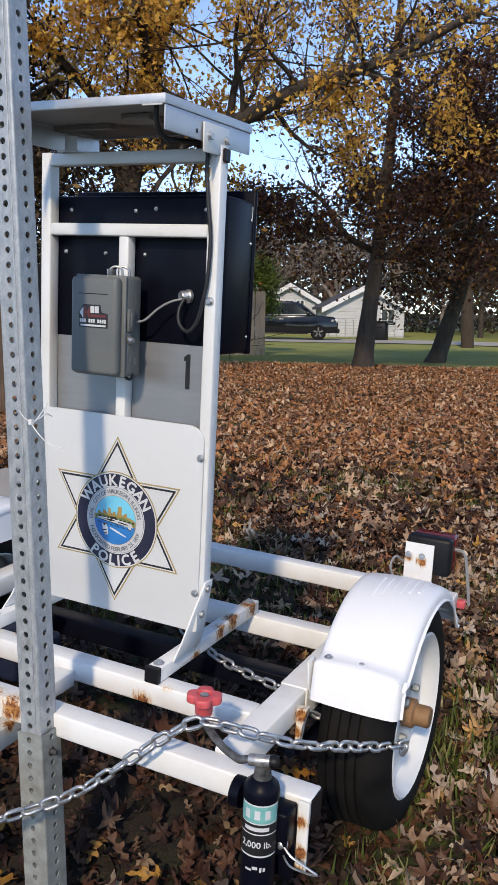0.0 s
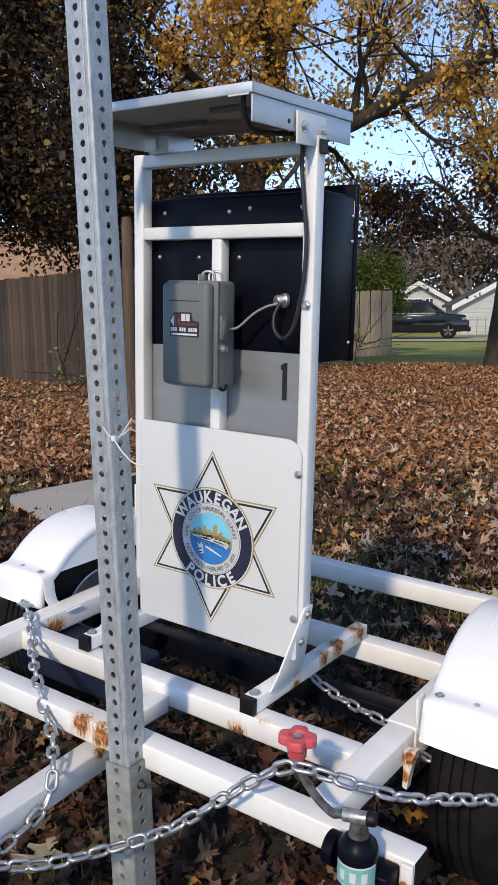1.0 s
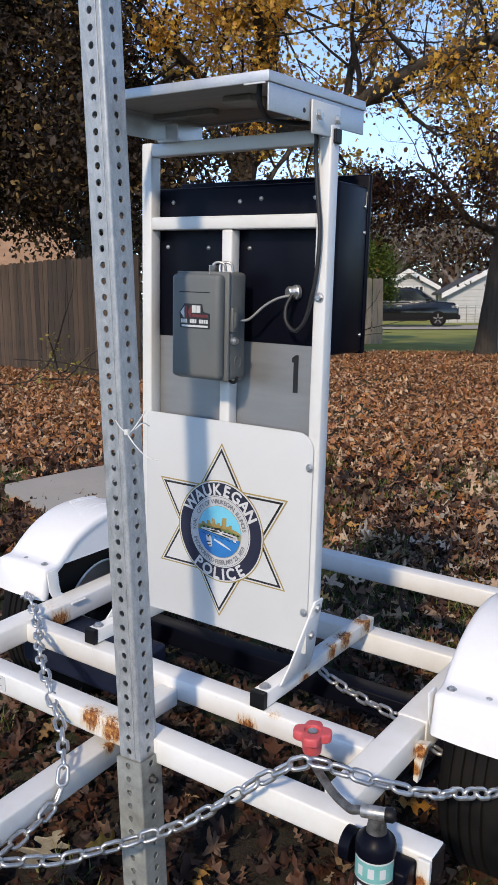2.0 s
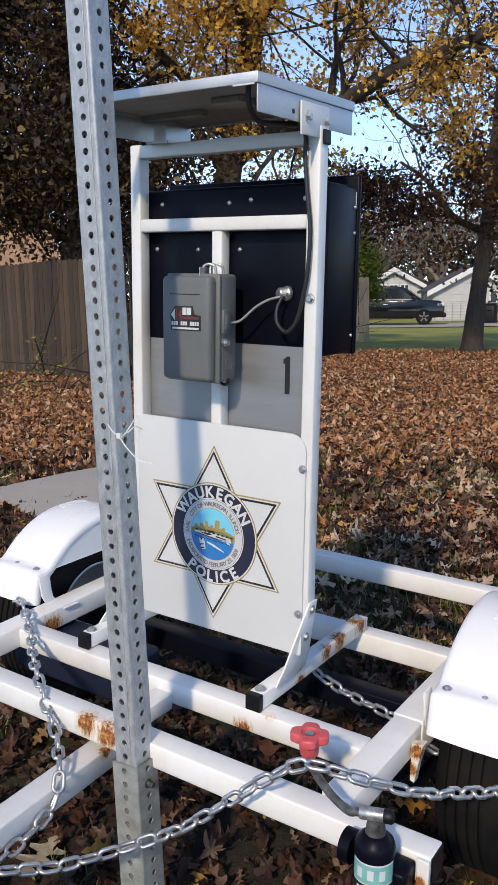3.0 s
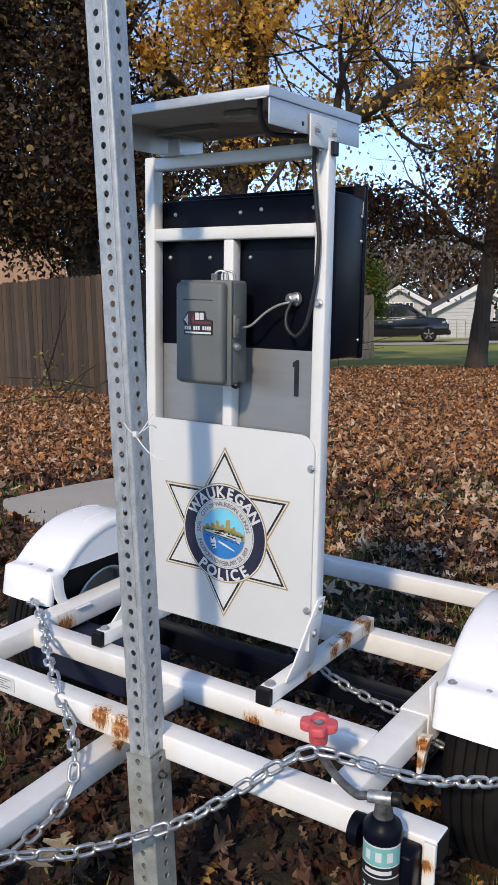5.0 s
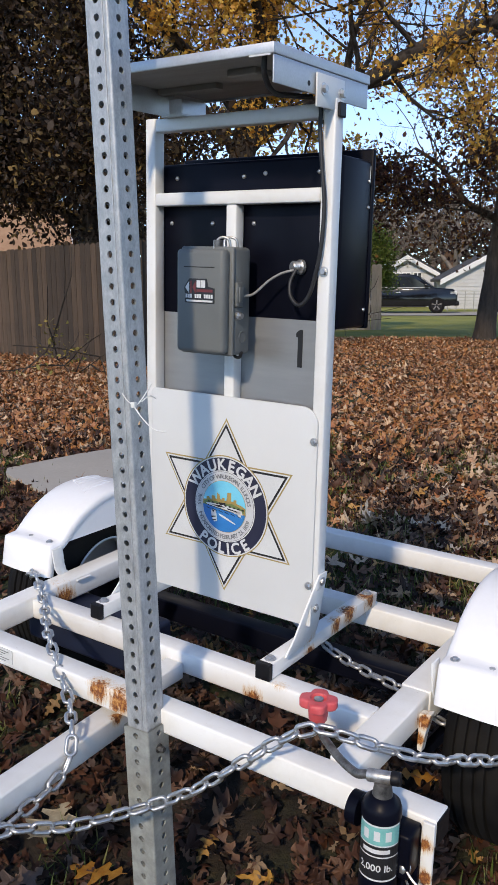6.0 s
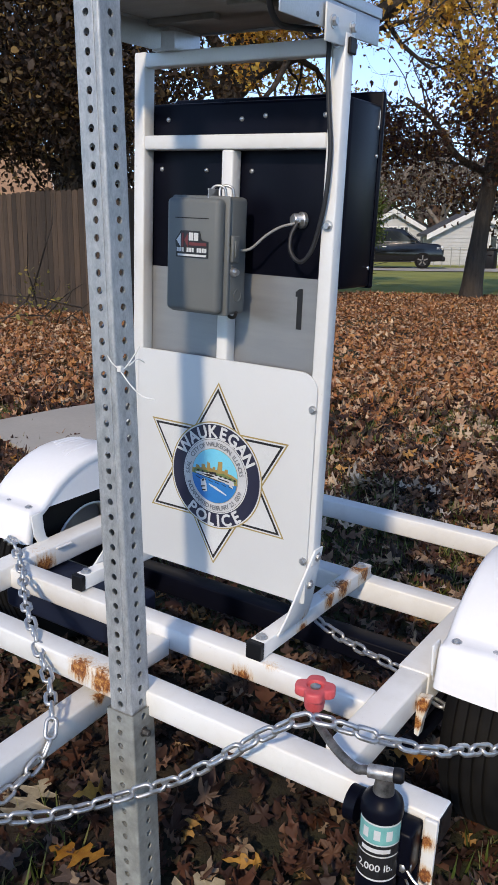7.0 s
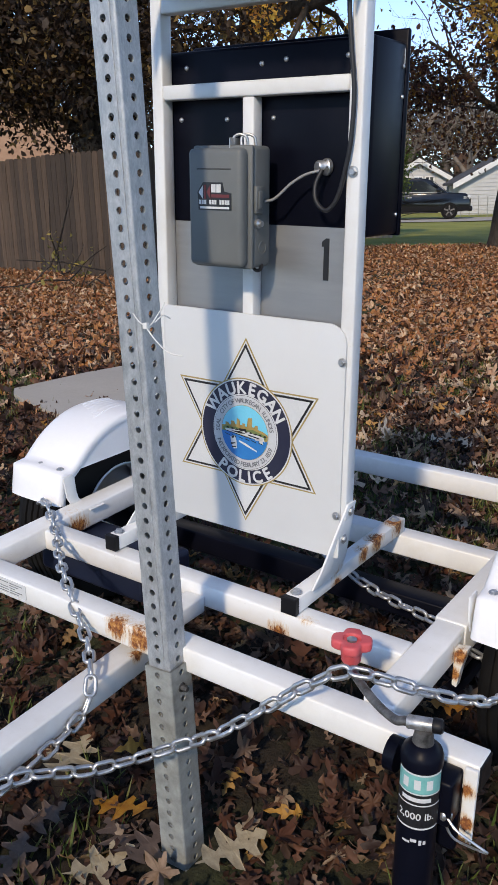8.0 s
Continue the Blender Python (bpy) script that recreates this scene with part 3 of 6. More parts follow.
part("label_white", on_tube(-142, 2, 0.329, 0.416, 0.0275), print_white, jack, "white jack label")
part("label_teal", on_tube(-140, 0, 0.386, 0.4135, 0.0278), print_teal, jack)
part("label_black", on_tube(-140, 0, 0.3685, 0.384, 0.0278), ink, jack)
part("label_dark", on_tube(-140, 0, 0.332, 0.3665, 0.0278), ink, jack)
for u0, u1, z0, z1 in ((-108, -86, 0.305, 0.3085), (-84, -66, 0.308, 0.313), (-60, -52, 0.304, 0.312), (-48, -40, 0.305, 0.311)):
    part("sticker_scrap", on_tube(u0, u1, z0, z1, 0.0275, 6), print_grey, jack, "torn sticker scrap")


def wrap_text(body, size, mid, z, r, bold=0.0):
    b = letters(body, size)
    if bold:
        b = fatten(b, bold)
    for v in b.verts:
        a = radians(mid) + v.co.x / r
        rr = r + v.co.z
        v.co = Vector((JX + rr * math.cos(a), JY + rr * math.sin(a), z + v.co.y))
    return b


# the maker's word as plain blocks; the load rating can be read
for k in range(3):
    part("label_block", on_tube(-118 + 34 * k, -100 + 34 * k, 0.3925, 0.4075, 0.028, 5), print_white, jack)
part("label_line", on_tube(-118, -34, 0.373, 0.3795, 0.028, 8), print_white, jack)
part("label_rating", wrap_text("2,000 lb.", 0.0150, -74, 0.345, 0.028, 0.0002), print_white, jack)
pin = Matrix.Translation((-0.222, 1.085, 0.335))
part("pin_head", lathe([(0, 0), (0.009, 0), (0.009, 0.012), (0.006, 0.015), (0, 0.015)], pin @ pose(0, 0, 0, 90, 0, -40), 18), zinc, jack, smooth=True)
part("pin_wire", sweep(curve_points([(-0.222, 1.075, 0.335), (-0.205, 1.07, 0.325), (-0.18, 1.075, 0.312), (-0.165, 1.08, 0.302), (-0.19, 1.085, 0.295), (-0.215, 1.085, 0.298), (-0.228, 1.08, 0.325)], 6), 0.0018, 6), zinc, jack, smooth=True)

# ---- upright display on the frame ----
PX0, PX1, PY0, PY1, UW = -0.991, -0.566, 1.405, 1.434, 0.0247
for x0, x1 in ((PX0, PX0 + UW), (PX1 - UW, PX1)):
    part("upright", box(x0, x1, PY0, PY1, 0.56, 1.438 if x0 < -0.8 else 1.442, 0.003), white_plain, trailer, smooth=True)
top_bar = part("cross_bar", box(PX0 + UW + 0.0002, PX1 - UW - 0.0002, PY0, PY1 - 0.003, 1.412, 1.436, 0.003), white_plain, trailer, smooth=True)
part("end_cap", box(PX1 + 0.0002, PX1 + 0.006, 1.409, 1.431, 1.412, 1.436, 0.002), black_plastic, top_bar, "black square end cap")
part("cross_bar", box(PX0 + UW + 0.0002, PX1 - UW - 0.0002, PY0, PY1, 1.2735, 1.298, 0.003), white_plain, trailer, smooth=True)
part("middle_bar", box(-0.794, -0.7705, PY0 + 0.002, PY1, 0.50, 1.2733, 0.003), white_plain, trailer, smooth=True)
part("cross_bar", box(PX0 + UW + 0.0002, PX1 - UW - 0.0002, PY0 + 0.001, PY1, 0.52, 0.545, 0.003), white_plain, trailer, smooth=True)
grey = part("grey_panel", prism(rounded(-0.985, -0.57, 0.80, 1.066, [0.004, 0.004, 0.012, 0.012]), "y", 1.4345, 1.437), sheet_grey, trailer, "bare grey sheet with a black figure")
part("figure", prism([(-0.6435, 0.978), (-0.6335, 0.978), (-0.6335, 1.048), (-0.6395, 1.048), (-0.6475, 1.042), (-0.6475, 1.034), (-0.6435, 1.034)], "y", 1.4332, 1.4342), ink, grey, "black figure 1")
disp = part("display_box", box(-1.010, -0.5655, 1.4375, 1.550, 1.052, 1.355, 0.006), black_paint, trailer, "black sheet-metal display housing", True)
part("display_rim", box(-1.012, -0.563, 1.5502, 1.561, 1.049, 1.377, 0.004), black_paint, disp, smooth=True)
for x, z in ((-0.950, 1.242), (-0.8475, 1.2405), (-0.7505, 1.240), (-0.936, 1.3275), (-0.775, 1.3255), (-0.727, 1.3295), (-0.612, 1.328)):
    part("rivet", lathe([(0.0045, 0), (0.004, 0.002), (0.0025, 0.003), (0, 0.0035)], Matrix.Translation((x, 1.4375, z)) @ pose(0, 0, 0, 90, 0, 0), 12), zinc, disp, smooth=True)
for z in (1.318, 1.272, 1.085):
    part("rivet", lathe([(0.0035, 0), (0.003, 0.0015), (0, 0.0025)], Matrix.Translation((-0.5655, 1.540, z)) @ pose(0, 0, 0, 0, 90, 0), 12), zinc, disp, smooth=True)
part("mark", box(-0.5655, -0.565, 1.542, 1.544, 1.322, 1.345, 0), print_white, disp)

# gusseted feet
def bend(z):
    """How far a gusset leans out at height z: steeper at its foot."""
    return (z - 0.434) / 0.036 * 0.29 if z < 0.47 else 0.29 + (z - 0.47) / 0.122 * 0.71


for s in (0, 1):
    x0, x1 = (-0.632, -0.602) if s == 0 else (-1.072, -1.045)
    y0 = 1.305 if s == 0 else 1.315
    foot = part("foot", box(x0, x1, y0, 1.752, 0.4055, 0.437, 0.002), white_steel, trailer, "white foot tube with flaking rust", True)
    part("end_cap", box(x0 - 0.001, x1 + 0.001, y0 - 0.006, y0 + 0.007, 0.4052, 0.438, 0.002), black_plastic, foot, "black end cap")
    for y in (y0 + 0.022, 1.728):
        part("bolt", bolt_head(((x0 + x1) / 2, y, 0.437), (0, 0, 1), 0.0075, 0.006), zinc, foot, "rusty bolt")
    gx = x1 if s == 0 else x0 - 0.004
    lean_x = 0.035 if s == 0 else 0.068
    bm = prism([(1.352 if s == 0 else 1.375, 0.434), (1.458, 0.434), (1.455, 0.47), (1.438, 0.592), (1.408, 0.592), (1.365 if s == 0 else 1.383, 0.47)], "x", gx + 0.0003, gx + 0.0043, 0.001)
    for v in bm.verts:
        v.co.x += lean_x * bend(v.co.z)
    g = part("gusset", bm, white_steel, trailer, smooth=True)
    for y, z in ((1.423, 0.575), (1.423, 0.517)):
        part("bolt", bolt_head((gx + lean_x * bend(z) + (0.0045 if s == 0 else -0.0045), y, z), (1 if s == 0 else -1, 0, 0), 0.006), zinc, g)

# sign board
board = part("sign_board", prism(rounded(-0.974, -0.5755, 0.486, 0.912, [0.012, 0.004, 0.034, 0.012], 8), "y", 1.400, 1.4048, 0.0008), sheet_white, trailer, "white sign board with a police star", True)
for x, z in ((-0.5815, 0.849), (-0.5825, 0.569)):
    part("bolt", bolt_head((x, 1.400, z), (0, -1, 0), 0.0052, 0.005), zinc, board)
SX, SZ = -0.78, 0.69


def flat(outline, lift, bm=None, hub=None):
    """A print on the board: an outline about the star's centre, lifted off the sheet."""
    b = bmesh.new()
    n = len(outline)
    mid = hub or (sum(u for u, v in outline) / n, sum(v for u, v in outline) / n)
    c = b.verts.new((SX + mid[0], 1.400 - lift, SZ + mid[1]))
    vs = [b.verts.new((SX + u, 1.400 - lift, SZ + v)) for u, v in outline]
    for k in range(n):
        b.faces.new((c, vs[k], vs[(k + 1) % n]))
    return join(bm, b)


def star(R):
    r = R / math.sqrt(3)
    return [((R if k % 2 == 0 else r) * math.cos(radians(90 + 30 * k)), (R if k % 2 == 0 else r) * math.sin(radians(90 + 30 * k))) for k in range(12)]


def disc(r, n=72):
    return [(r * math.cos(2 * math.pi * k / n), r * math.sin(2 * math.pi * k / n)) for k in range(n)]


for k, (R, mat, nm) in enumerate(((0.1793, gold, "star_edge"), (0.1738, print_white, "star_gap"), (0.1685, ink, "star_line"), (0.1600, print_white, "star_field"))):
    part(nm, flat(star(R), 0.0004 * (k + 1)), mat, board)
for k, (R, mat, nm) in enumerate(((0.1045, gold, "seal_edge"), (0.1022, print_white, "seal_gap"), (0.0998, navy, "seal_ring"), (0.0736, print_white, "seal_inner_edge"), (0.0715, ink, "seal_inner_line"),
                                  (0.0709, print_grey, "seal_text_ring"), (0.0533, gold, "picture_edge"), (0.0525, print_sky, "picture_sky"))):
    part(nm, flat(disc(R), 0.0020 + 0.0003 * k), mat, board)


def arc_text(body, size, r, mid, step, inward=False, bold=0.0, lift=0.003):
    """Letters one by one round the seal; mid is the angle of the middle, in degrees."""
    out = None
    n = len(body)
    widths = [{"I": 0.55, "W": 1.3, "1": 0.7, ".": 0.4, ",": 0.4, " ": 0.6, "L": 0.85}.get(c, 1.0) for c in body]
    total = sum(widths)
    run = 0.0
    for c, w in zip(body, widths):
        at = run + w / 2 - total / 2
        run += w
        if c == " ":
            continue
        b = letters(c, size)
        if bold:
            b = fatten(b, bold)
        a = radians(mid + (step * at if inward else -step * at))
        turn = math.degrees(a) + (90 if inward else -90)
        m2 = Matrix.Translation((r * math.cos(a), r * math.sin(a), 0)) @ pose(0, 0, 0, 0, 0, turn) @ Matrix.Translation((0, -size * 0.36, 0))
        moved(b, m2)
        out = join(out, b)
    moved(out, Matrix.Translation((SX, 1.400 - lift, SZ)) @ pose(0, 0, 0, 90, 0, 0))
    return out


part("lettering", arc_text("WAUKEGAN", 0.0320, 0.0866, 90, 16.2, False, 0.0011, 0.0034), print_white, board, "white lettering on the navy ring")
part("lettering", arc_text("POLICE", 0.0320, 0.0866, -90, 16.2, True, 0.0011, 0.0034), print_white, board, "white lettering on the navy ring")
part("fine_lettering", arc_text("CITY OF WAUKEGAN, ILLINOIS", 0.0128, 0.0622, 80, 6.3, False, 0.00025, 0.0048), print_type, board)
part("fine_lettering", arc_text("INCORPORATED FEBRUARY 23, 1859", 0.0128, 0.0622, -90, 5.2, True, 0.00025, 0.0048), print_type, board)
part("fine_lettering", arc_text("SEAL", 0.0128, 0.0622, 174, 6.3, False, 0.00025, 0.0048), print_type, board)


def clipped(outline, r=0.0522):
    """Draws a shape in to the round picture's edge."""
    out = []
    for u, v in outline:
        d = math.hypot(u, v)
        out.append((u, v) if d <= r else (u * r / d, v * r / d))
    return out


def lower(top_line, r=0.0522):
    """What lies under a line that runs across the picture."""
    out = list(top_line)
    a0, a1 = math.atan2(out[-1][1], out[-1][0]), math.atan2(out[0][1], out[0][0])
    if a1 > a0:
        a1 -= 2 * math.pi
    return out + [(r * math.cos(a0 + (a1 - a0) * i / 40), r * math.sin(a0 + (a1 - a0) * i / 40)) for i in range(1, 40)]


skyline = [(-0.0516, 0.008), (-0.044, 0.009), (-0.044, 0.015), (-0.038, 0.015), (-0.038, 0.011), (-0.031, 0.011), (-0.031, 0.019), (-0.024, 0.019), (-0.024, 0.013), (-0.018, 0.013), (-0.018, 0.024), (-0.0165, 0.027), (-0.015, 0.024), (-0.012, 0.024), (-0.012, 0.014), (-0.005, 0.014), (-0.005, 0.018),
           (0.001, 0.018), (0.001, 0.013), (0.0075, 0.013), (0.0075, 0.030), (0.017, 0.031), (0.017, 0.014), (0.024, 0.014), (0.024, 0.018), (0.030, 0.018), (0.030, 0.011), (0.041, 0.009), (0.0519, 0.004)]
part("picture_town", flat(lower(skyline), 0.0045, hub=(0, -0.03)), print_tan, board)
part("picture_trees", flat(clipped([(-0.0495, 0.005), (-0.04, 0.009), (-0.03, 0.006), (-0.02, 0.009), (-0.01, 0.006), (0.002, 0.008), (0.012, 0.006), (0.02, 0.009), (0.035, 0.005), (0.049, 0.002), (0.049, -0.006), (-0.0495, -0.004)]), 0.0048), print_green, board)
part("picture_water", flat(lower([(-0.0521, -0.002), (-0.03, -0.003), (-0.01, -0.005), (0.01, -0.007), (0.03, -0.009), (0.0514, -0.009)]), 0.0051), print_water, board)
bm = None
for o in ([(-0.046, 0.002), (-0.02, 0.004), (0.012, 0.003), (0.044, -0.002), (0.046, -0.010), (0.02, -0.007), (-0.01, -0.004), (-0.04, -0.002)],
          [(-0.032, -0.012), (-0.022, -0.008), (-0.018, -0.018), (-0.016, -0.033), (-0.024, -0.035), (-0.03, -0.025)],
          [(-0.012, -0.016), (0.004, -0.02), (0.028, -0.03), (0.03, -0.033), (0.004, -0.025), (-0.012, -0.019)],
          [(0.022, -0.004), (0.04, -0.004), (0.043, -0.016), (0.036, -0.015), (0.034, -0.009), (0.025, -0.01)]):
    bm = flat(clipped(o), 0.0054, bm)
part("picture_boats", bm, print_white, board)
bm = None
for o in ([(-0.03, 0.0), (-0.01, 0.002), (0.004, -0.001), (-0.012, -0.003)], [(-0.03, -0.011), (-0.022, -0.01), (-0.026, -0.016)], [(0.008, -0.001), (0.034, -0.004), (0.033, -0.006), (0.01, -0.004)],
          [(-0.031, -0.024), (-0.02, -0.022), (-0.02, -0.024), (-0.03, -0.027)], [(-0.012, 0.0072), (0.004, 0.0082), (0.004, 0.0035), (-0.012, 0.003)], [(-0.028, -0.031), (-0.019, -0.029), (-0.019, -0.0315), (-0.027, -0.0335)],
          [(-0.04, -0.0012), (-0.012, -0.0042), (0.016, -0.0078), (0.016, -0.0092), (-0.014, -0.0056), (-0.04, -0.0026)]):
    bm = flat(o, 0.0057, bm)
for k in range(9):
    u = -0.042 + 0.0105 * k
    v = 0.0045 - 0.0006 * k
    bm = flat([(u, v), (u + 0.004, v + 0.0028), (u + 0.009, v + 0.0012), (u + 0.005, v - 0.001)], 0.0057, bm)
for k in range(6):
    u = -0.044 + 0.015 * k
    bm = flat([(u, -0.0062 - 0.0012 * k), (u + 0.010, -0.0085 - 0.0012 * k), (u + 0.012, -0.0105 - 0.0012 * k), (u + 0.002, -0.0082 - 0.0012 * k)], 0.0057, bm)
part("picture_lines", bm, ink, board)

# control box on the middle bar
BX0, BX1, BZ0, BZ1 = -0.848, -0.738, 1.002, 1.193
cbox = thing_part("control_box", trailer, "grey moulded plastic control box with a small sticker")
part("body", box(BX0 - 0.003, BX1 + 0.006, 1.352, 1.4045, BZ0 - 0.003, BZ1 + 0.002, 0.008, 3), box_grey, cbox, smooth=True)
lid = part("lid", box(BX0, BX1, 1.325, 1.349, BZ0, BZ1 - 0.002, 0.009, 4), box_grey, cbox, smooth=True)
part("lip", box(BX0 - 0.0035, BX1 + 0.0068, 1.346, 1.353, BZ0 - 0.004, BZ1 + 0.0025, 0.003, 2), box_grey, cbox, smooth=True)
part("score_line", box(BX0 + 0.02, BX1 - 0.02, 1.3245, 1.326, 1.1575, 1.159, 0.0004), black_plastic, lid)
st = part("sticker", prism([(-0.8265, 1.1215), (-0.8145, 1.1375), (-0.775, 1.1375), (-0.7715, 1.1235), (-0.757, 1.1205), (-0.757, 1.0935), (-0.8245, 1.0935), (-0.8245, 1.1095)], "y", 1.3236, 1.3248), ink, lid, "black company sticker with a red and white mark")
part("logo_block", prism([(-0.8235, 1.1215), (-0.8145, 1.1325), (-0.8145, 1.1105)], "y", 1.3230, 1.3235), print_white, st)
bm = prism([(-0.8125, 1.1105), (-0.8085, 1.1105), (-0.8085, 1.1335), (-0.8125, 1.1335)], "y", 1.3230, 1.3235)
bm = prism([(-0.807, 1.122), (-0.799, 1.1105), (-0.799, 1.1335)], "y", 1.3230, 1.3235, bm=bm)
part("logo_block", bm, print_red, st)
bm = box(-0.797, -0.788, 1.3230, 1.3235, 1.1215, 1.1345, 0)
bm = box(-0.7865, -0.7775, 1.3230, 1.3235, 1.1215, 1.1345, 0, bm=bm)
part("logo_block", bm, print_white, st)
part("logo_bar", box(-0.797, -0.7605, 1.3230, 1.3235, 1.1135, 1.1185, 0), print_red, st)
bm = None
for k in range(12):
    if k not in (3, 7):
        bm = box(-0.8225 + 0.0053 * k, -0.8185 + 0.0053 * k, 1.3230, 1.3235, 1.1025, 1.1095, 0, bm=bm)
part("number_bar", bm, print_white, st)
part("web_bar", box(-0.8205, -0.7605, 1.3230, 1.3235, 1.0955, 1.0990, 0), print_white, st)
part("latch", box(BX1 + 0.004, BX1 + 0.011, 1.354, 1.374, 1.088, 1.132, 0.002), box_grey, cbox, smooth=True)
part("latch_bar", box(BX1 + 0.0112, BX1 + 0.0135, 1.358, 1.370, 1.096, 1.124, 0.001), box_grey, cbox, smooth=True)
part("lock", lathe([(0, 0), (0.0075, 0), (0.0075, 0.006), (0.005, 0.008), (0.005, 0.012), (0, 0.012)], Matrix.Translation((BX1 + 0.005, 1.362, 1.072)) @ pose(0, 0, 0, 0, 90, 0), 20), zinc, cbox, "round zinc lock", True)
part("knock_out", lathe([(0.011, 0), (0.011, 0.0012), (0.0095, 0.0012), (0.0095, 0.0004), (0, 0.0004)], Matrix.Translation((BX1 + 0.0061, 1.378, 1.032)) @ pose(0, 0, 0, 0, 90, 0), 28), box_grey, cbox, smooth=True)
part("hasp", box(-0.776, -0.7745, 1.345, 1.385, 1.19, 1.207, 0.0005), zinc, cbox)
for dx, w in ((0.0, 0.0), (0.012, 0.006)):
    part("shackle", sweep(curve_points([(-0.778 + dx, 1.36 + w, 1.194), (-0.779 + dx, 1.362 + w, 1.207), (-0.770 + dx, 1.366 + w, 1.2125), (-0.759 + dx, 1.37 + w, 1.208), (-0.757 + dx, 1.372 + w, 1.194)], 6), 0.0025, 8), zinc, cbox, smooth=True)
part("cable_loop", sweep(curve_points([(-0.757, 1.386, 1.0), (-0.75, 1.384, 0.993), (-0.738, 1.38, 0.994), (-0.731, 1.376, 1.004)], 6), 0.003, 8), cable_black, cbox, smooth=True)

# cables
part("gland", lathe([(0.0, 0), (0.0135, 0), (0.0135, 0.006), (0.011, 0.008), (0.0105, 0.02), (0.008, 0.023), (0, 0.023)], Matrix.Translation((-0.642, 1.4375, 1.162)) @ pose(0, 0, 0, 90, 0, -25), 24), zinc, trailer, "zinc cable gland", True)
part("gland_nut", lathe([(0.0115, 0.008), (0.0115, 0.013), (0.0, 0.013)], Matrix.Translation((-0.642, 1.4375, 1.162)) @ pose(0, 0, 0, 90, 0, -25), 6), zinc, trailer)
part("cable", sweep(curve_points([(-0.7335, 1.385, 1.107), (-0.715, 1.39, 1.112), (-0.69, 1.398, 1.135), (-0.668, 1.405, 1.149), (-0.650, 1.412, 1.155), (-0.640, 1.418, 1.157)], 6), 0.0024, 8), cable_grey, trailer, "thin grey cable", True)
part("cable", sweep(curve_points([(-0.641, 1.416, 1.158), (-0.648, 1.408, 1.135), (-0.643, 1.402, 1.110), (-0.622, 1.398, 1.095), (-0.603, 1.398, 1.112), (-0.590, 1.397, 1.150), (-0.580, 1.396, 1.20), (-0.577, 1.396, 1.27), (-0.584, 1.396, 1.33), (-0.591, 1.397, 1.39), (-0.592, 1.398, 1.425), (-0.598, 1.392, 1.446)], 8), 0.0038, 10), cable_black, trailer, "black cable clipped to the upright", True)
part("cable_clip", bolt_head((-0.578, 1.4048, 1.155), (0, -1, 0), 0.006, 0.006), zinc, trailer)
part("cable_clip", bolt_head((-0.582, 1.4048, 1.428), (0, -1, 0), 0.006, 0.006), zinc, trailer)

# solar panel roof
SPX0, SPX1, SPY0, SPY1, SPZ0, SPZ1 = -0.945, -0.572, 1.218, 1.536, 1.443, 1.500
solar = thing_part("solar_panel", trailer, "flat solar panel in a dull aluminium frame")
hinge = Matrix.Translation(Vector((0, SPY1, SPZ1)) - TO)
solar.matrix_basis = hinge @ pose(0, 0, 0, 1.5, 0, 0) @ hinge.inverted()
part("glass", box(SPX0 + 0.006, SPX1 - 0.006, SPY0 + 0.006, SPY1 - 0.006, SPZ1 - 0.004, SPZ1 + 0.0005, 0), black_plastic, solar, "dark solar glass")
part("back_sheet", box(SPX0 + 0.004, SPX1 - 0.004, SPY0 + 0.004, SPY1 - 0.004, SPZ1 - 0.012, SPZ1 - 0.0045, 0), backsheet, solar, "weathered grey back sheet")
for x0, x1, y0, y1 in ((SPX0, SPX1, SPY0, SPY0 + 0.004), (SPX0, SPX1, SPY1 - 0.004, SPY1), (SPX0, SPX0 + 0.004, SPY0 + 0.0041, SPY1 - 0.0041), (SPX1 - 0.004, SPX1, SPY0 + 0.0041, SPY1 - 0.0041)):
    part("frame_edge", box(x0, x1, y0, y1, SPZ1 - 0.016, SPZ1, 0.001), alu, solar, smooth=True)
for x0, x1 in ((SPX0 + 0.002, SPX0 + 0.005), (SPX1 - 0.005, SPX1 - 0.002)):
    part("side_angle", box(x0, x1, SPY0 + 0.004, SPY1 - 0.004, SPZ0, SPZ1 - 0.0165, 0.0008), alu, solar, smooth=True)
part("corner_tab", box(SPX1 - 0.045, SPX1 - 0.006, SPY0 - 0.001, SPY0 + 0.002, SPZ1 - 0.0185, SPZ1 - 0.0162, 0), print_white, solar)
part("junction_box", box(-0.72, -0.66, 1.30, 1.36, SPZ1 - 0.024, SPZ1 - 0.0122, 0.003), backsheet, solar, "low junction box")
part("stiffener", box(SPX0 + 0.006, -0.80, 1.38, 1.40, SPZ1 - 0.022, SPZ1 - 0.0122, 0.001), backsheet, solar)
part("left_bracket", box(SPX0 + 0.006, -0.885, 1.39, 1.44, 1.4385, 1.4425, 0.001), alu, solar)
part("left_bracket", box(-0.915, -0.885, 1.385, 1.389, 1.437, 1.468, 0.001), alu, solar)
part("right_bracket", prism([(1.342, 1.424), (1.435, 1.426), (1.435, 1.476), (1.342, 1.476)], "x", SPX1 + 0.0005, SPX1 + 0.004, 0.001), white_plain, solar, "white bracket plate", True)
for y, z in ((1.362, 1.453), (1.424, 1.453)):
    part("bolt", bolt_head((SPX1 + 0.0042, y, z), (1, 0, 0), 0.0065, 0.006), zinc, solar)
